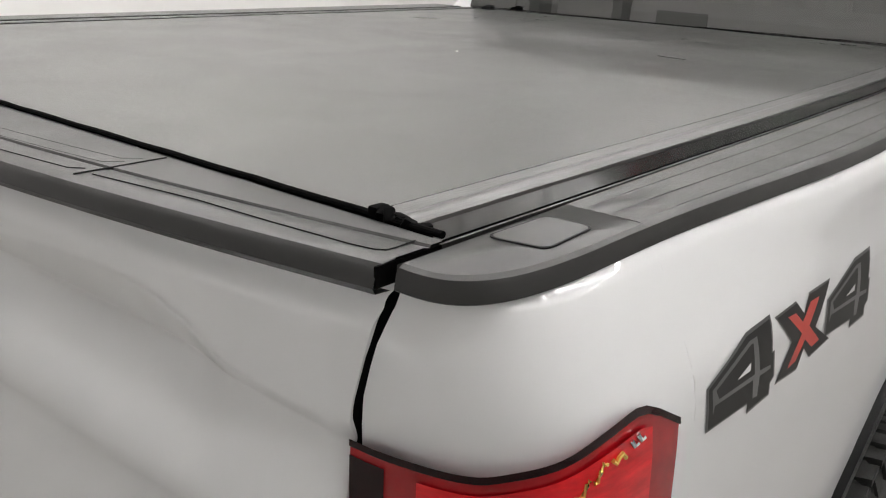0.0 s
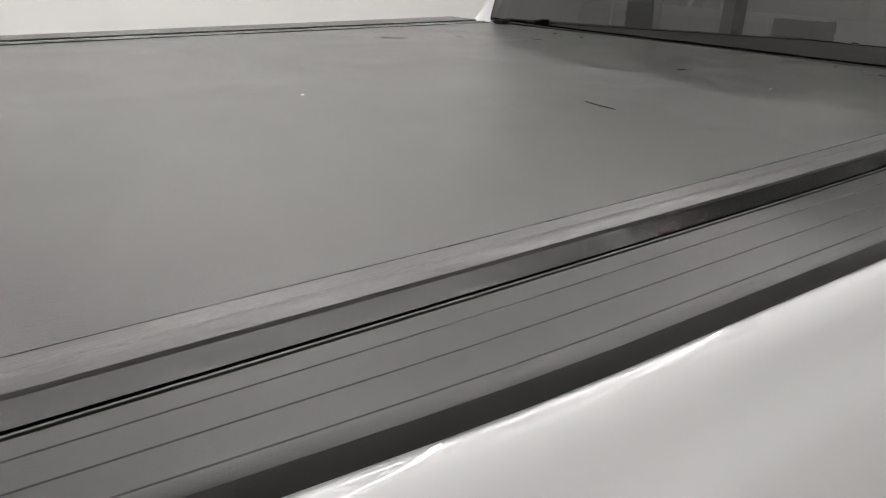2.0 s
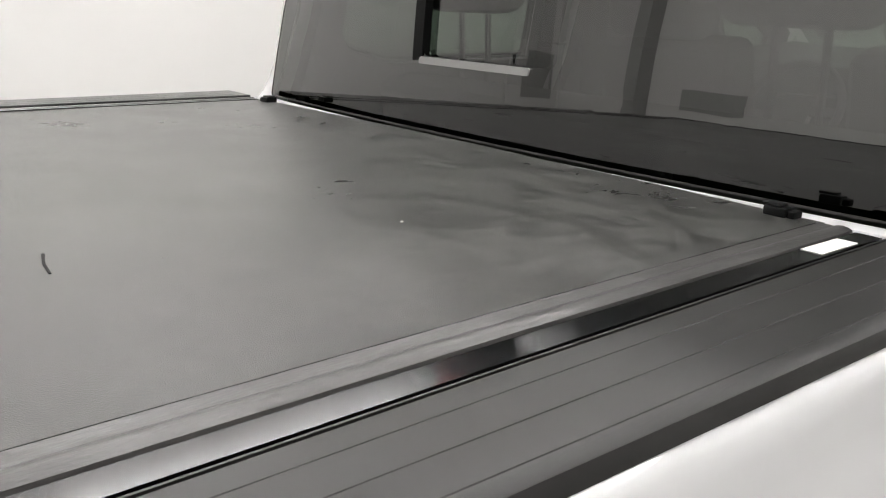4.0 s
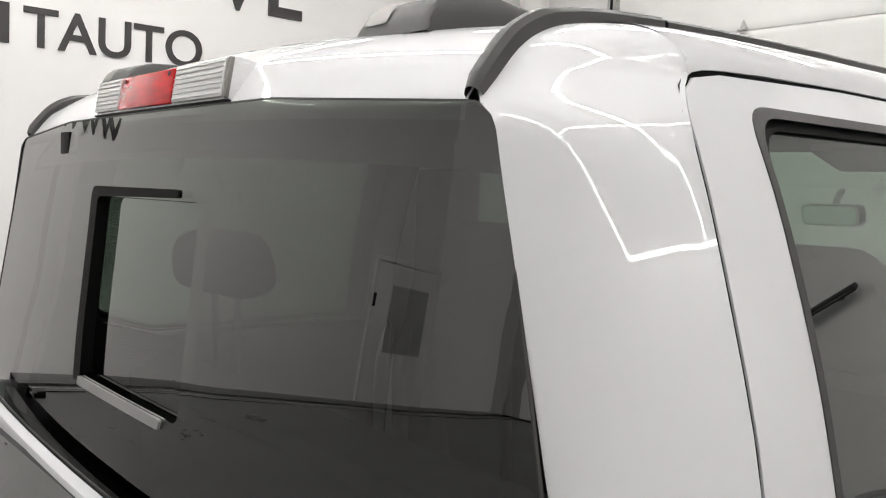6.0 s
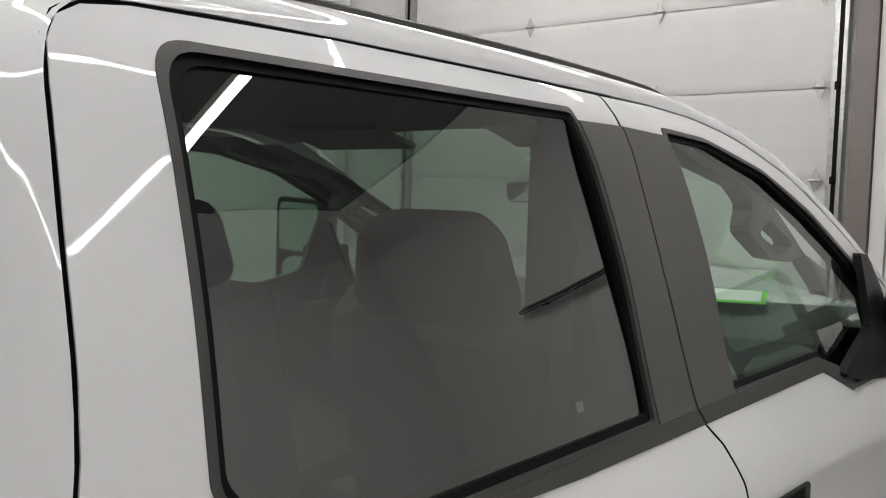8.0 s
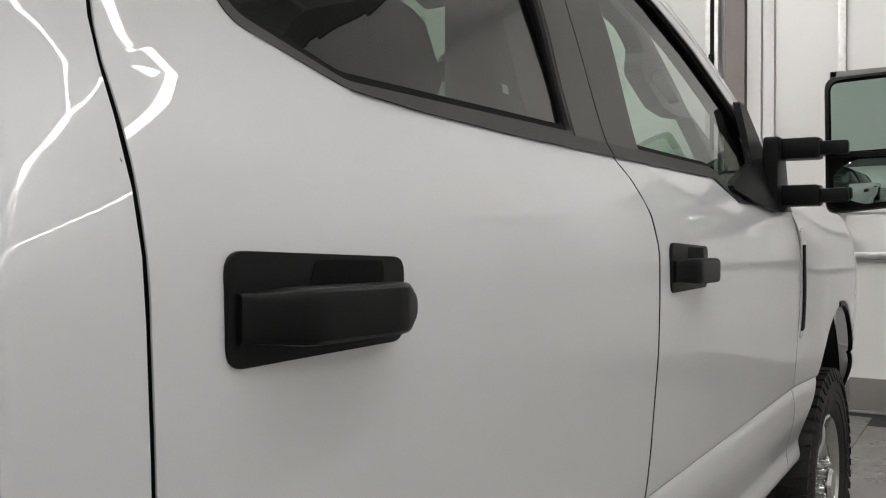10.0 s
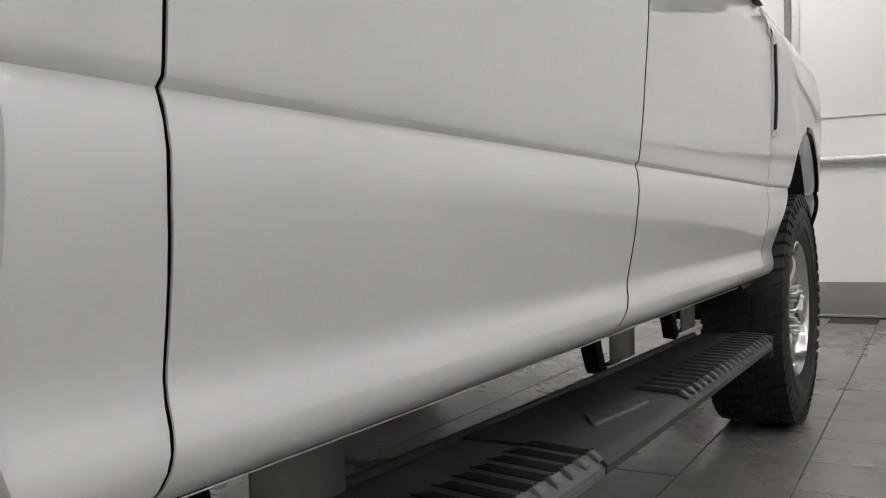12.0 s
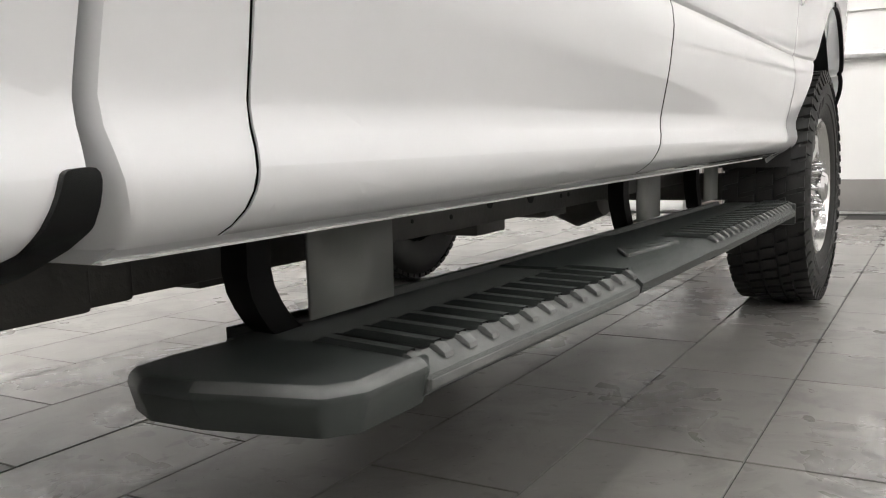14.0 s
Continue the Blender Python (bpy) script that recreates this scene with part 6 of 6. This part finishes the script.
# ---- tow mirrors ----
def tow_mirror(sx):
    mr = thing("door_mirror", "black telescoping tow mirror on two arms", "mirror", "door mirrors")
    S = Matrix.Diagonal((sx, 1, 1, 1))
    sail = fill(rounded([(4.12, 1.515), (4.46, 1.60), (4.50, 1.785), (4.57, 1.775), (4.78, 1.49), (4.78, 1.468), (4.58, 1.463), (4.30, 1.490)], 0.012, 3))
    for k in range(8):
        bmesh.ops.bisect_plane(sail, geom=sail.verts[:] + sail.edges[:] + sail.faces[:], plane_co=(0, 0, 1.48 + 0.03 * k), plane_no=(0, 0, 1), dist=1e-5)
    for v in sail.verts:
        v.co.x = DOOR_SIDE(v.co.z) + 0.008
    ex = bmesh.ops.extrude_edge_only(sail, edges=[e for e in sail.edges if e.is_boundary])["geom"]
    for v in ex:
        if isinstance(v, bmesh.types.BMVert):
            v.co.x -= 0.02
    part("sail", turned(sail, S), BLACK, mr, "black triangular mount")
    foot = prism(rounded([(4.60, 1.475), (4.61, 1.69), (4.70, 1.69), (4.76, 1.56), (4.77, 1.475)], 0.02, 4), 0.045, "x", 0.935, 0.008)
    part("base", turned(foot, S), BLACK, mr, "black arm base")
    for z0 in (1.655, 1.515):
        part("arm", turned(box(0.955, 1.085, 4.66, 4.745, z0 - 0.032, z0 + 0.032, 0.012), S), BLACK, mr, "black outer arm sleeve")
        part("inner_arm", turned(box(1.08, 1.16, 4.672, 4.735, z0 - 0.022, z0 + 0.020, 0.008), S), BLACK, mr, "black sliding arm")
    rows = []
    for y, g in ((4.700, 0.010), (4.704, 0.0), (4.72, -0.004), (4.80, 0.012), (4.855, 0.05), (4.87, 0.09)):
        ol = rounded([(1.098 + g, 1.460 + g), (1.092 + g, 1.86 - g * 0.8), (1.36 - g, 1.87 - g * 0.8), (1.36 - g, 1.49 + g)], 0.035 + 0.3 * max(g, 0), 6)
        rows.append([(p[0], y, p[1]) for p in ol] + [(ol[0][0], y, ol[0][1])])
    g = grid(rows)
    g.verts.ensure_lookup_table()
    k = len(rows[0])
    g.faces.new([g.verts[len(g.verts) - k + i] for i in range(k - 1)])
    bmesh.ops.remove_doubles(g, verts=g.verts, dist=1e-5)
    bmesh.ops.recalc_face_normals(g, faces=g.faces[:])
    hd = part("housing", turned(g, S), BLACK, mr, "black mirror housing")
    part("back_plate", turned(box(1.104, 1.352, 4.712, 4.72, 1.475, 1.855), S), SEAL, hd)
    b = prism(rounded([(1.112, 1.640), (1.108, 1.842), (1.342, 1.852), (1.344, 1.648)], 0.025, 5), 0.004, "y", 4.704)
    part("main_glass", turned(b, Matrix.Translation((1.226, 4.706, 1.74)) @ pose(0, 0, 0, 1.5, 0, 3 * 1) @ Matrix.Translation((-1.226, -4.706, -1.74)) if sx > 0 else S), MIRROR, hd, "large mirror glass")
    rows = []
    for i in range(9):
        v = i / 8 * 2 - 1
        rows.append([(1.228 + 0.112 * u, 4.702 + 0.016 * (u * u + v * v) * 0.6, 1.555 + 0.068 * v) for u in [q / 5 - 1 for q in range(11)]])
    part("spotter_glass", turned(grid(rows), S), MIRROR, hd, "small convex mirror glass")
    part("divider", turned(box(1.104, 1.352, 4.698, 4.715, 1.625, 1.639, 0.003), S), BLACK, hd)
    return mr


tow_mirror(1).location = (0.025, 0.03, -0.028)
tow_mirror(-1).location = (-0.06, -0.17, -0.02)


# ---- inside the cab ----
def seat(xc, y, w, rear=False, heads=((0.0),)):
    st = thing("rear_bench" if rear else "front_seat", "dark cloth rear bench" if rear else "dark cloth front seat with a headrest", "seat", "" if rear else "front seats")
    part("cushion", turned(box(-w / 2, w / 2, 0.02, 0.50, 0, 0.16, 0.05), pose(xc, y, 0.98, 6)), CLOTH, st)
    part("backrest", turned(box(-w / 2, w / 2, -0.07, 0.08, 0, 0.62 if not rear else 0.50, 0.055, seg=3), pose(xc, y, 1.02, 12)), CLOTH, st)
    for hx in heads:
        shell = turned(box(-0.185 if not rear else -0.155, 0.185 if not rear else 0.155, -0.06, 0.06, 0, 0.22 if not rear else 0.13, 0.055, seg=4), pose(xc + hx, y - 0.155 if not rear else y - 0.06, 1.62 if not rear else 1.685, 8))
        for v in shell.verts:
            v.co.x = xc + hx + (v.co.x - xc - hx) * (1 - 0.45 * ease(1.68, 1.87, v.co.z) ** 2 - 0.08 * (1 - ease(1.62, 1.68, v.co.z)))
        hr = part("headrest", shell, CLOTH, st)
        for d in (-0.05, 0.05):
            part("headrest_post", tube([(xc + hx + d, y - (0.135 if not rear else 0.05), 1.50), (xc + hx + d, y - (0.15 if not rear else 0.06), 1.72)], 0.008, 8), SEAL, hr)
    return st


seat(0.44, 3.52, 0.54)
seat(-0.44, 3.54, 0.54)
seat(0.0, 2.68, 1.48, True, (-0.445, 0.445))
con = thing("centre_console", "dark centre console between the seats", "console")
part("body", box(-0.13, 0.13, 3.6, 4.3, 0.68, 1.12, 0.03), DASH, con)
dash = thing("dashboard", "dark dashboard below the windscreen", "dashboard")
rows = []
for y, z in ((4.38, 1.05), (4.33, 1.25), (4.34, 1.42), (4.42, 1.515), (4.6, 1.56), (4.90, 1.575)):
    rows.append([(0.86 * u, y + 0.03 * (1 - u * u), z + 0.01 * math.cos(u * 5)) for u in [k / 10 - 1 for k in range(21)]])
part("top", grid(rows, True), DASH, dash)
part("binnacle", box(-0.62, -0.22, 4.30, 4.50, 1.40, 1.52, 0.03), DASH, dash)
card = link("green_card", turned(box(-0.10, 0.10, -0.14, 0.14, 0, 0.002), pose(0.50, 4.76, 1.588, 3, 0, 18)), [GREEN])
tagged(card, "bright green card lying on the dashboard", "card")
part("panel", turned(box(-0.085, 0.085, -0.10, 0.125, 0.0022, 0.003), pose(0.50, 4.76, 1.588, 3, 0, 18)), LABEL, dash, "white printed area of a card")
stw = thing("steering_wheel", "black three-spoke steering wheel before the dashboard", "steering wheel")
b = bmesh.new()
ring = [(0.185 * math.cos(2 * math.pi * k / 40), 0.185 * math.sin(2 * math.pi * k / 40), 0) for k in range(41)]
m = pose(-0.43, 4.18, 1.36, 62)
part("rim", turned(tube(ring, 0.016, 10), m), BLACK, stw)
part("hub", turned(box(-0.08, 0.08, -0.06, 0.06, -0.03, 0.01, 0.02), m), BLACK, stw)
for a in (0, 180, 270):
    part("spoke", turned(box(0.06, 0.18, -0.02, 0.02, -0.01, 0.005, 0.005), m @ pose(0, 0, 0, 0, 0, a)), BLACK, stw)
rv = thing("inside_mirror", "small inside mirror hung from the windscreen", "mirror")
oval = rounded([(-0.118, -0.034, 0.026), (-0.122, 0.030, 0.026), (0.122, 0.034, 0.026), (0.118, -0.030, 0.026)], 0.026, 6)
at = pose(0.02, 4.31, 1.893, 8, 0, -24)
part("shell", turned(prism(oval, 0.026, "y", -0.011, 0.005), at), BLACK, rv)
part("pane", turned(prism([(p[0] * 0.93, p[1] * 0.84) for p in oval], 0.003, "y", -0.0135), at), MIRROR, rv, "mirror pane")
part("stem", tube([(0.02, 4.32, 1.91), (0.015, 4.35, 1.945), (0.01, 4.385, 1.965)], 0.010, 8), BLACK, rv)
for sx in (1, -1):
    part("visor", turned(box(-0.20, 0.20, -0.09, 0.09, -0.01, 0.01, 0.008), pose(sx * 0.38, 3.92, 2.035, -14)), LINER, cab, "grey sun visor")
tagm = link("window_sticker", panel(rounded([(3.08, 1.578), (3.08, 1.592), (3.098, 1.592), (3.098, 1.578)], 0.002, 2), side, 1, inset=0.0122, depth=0.0005), LABEL)
tagged(tagm, "tiny white sticker on the rear door window", "sticker")


# ---- floor tiles, nearest first ----
TW, TL, JOINT = 0.335, 0.66, 0.0045
X0, Y0 = 1.113, 3.60
far = bmesh.new()


def tile_mesh(length):
    b = box(-TW / 2 + JOINT / 2, TW / 2 - JOINT / 2, -length / 2 + JOINT / 2, length / 2 - JOINT / 2, -0.006, 0.0)
    top = [e for e in b.edges if all(v.co.z > -0.001 for v in e.verts)]
    bmesh.ops.bevel(b, geom=top, offset=0.0012, segments=1, affect="EDGES")
    m = bpy.data.meshes.new("tile")
    b.to_mesh(m)
    b.free()
    m.materials.append(TILE)
    return m


LONG, SQUARE = tile_mesh(TL), tile_mesh(TL / 2)
for i in range(-24, 16):
    length = TL / 2 if i >= 0 else TL
    for j in range(-28, 22):
        cx = X0 + TW * (i + 0.5)
        cy = Y0 + length * (j + 0.5) + (TL / 2 if i % 2 == 0 and i < 0 else 0)
        if cx < LEFT + 0.16 or cx > RIGHT - 0.16 or cy > FRONT - 0.3 or cy < BACK + 0.3:
            continue
        dz = random.uniform(-0.0006, 0.0006)
        if -1.6 < cx < 1.9 and 1.6 < cy < 9.2:
            t = new("tile", SQUARE if i >= 0 else LONG)
            t.location = (cx, cy, dz)
            t.parent = floor
        else:
            vs = [far.verts.new((cx + a * (TW - JOINT) / 2, cy + c * (length - JOINT) / 2, dz)) for a, c in ((-1, -1), (1, -1), (1, 1), (-1, 1))]
            far.faces.new(vs)
rest = link("far_tiles", far, TILE, floor)
rest["kind"] = "stuff"
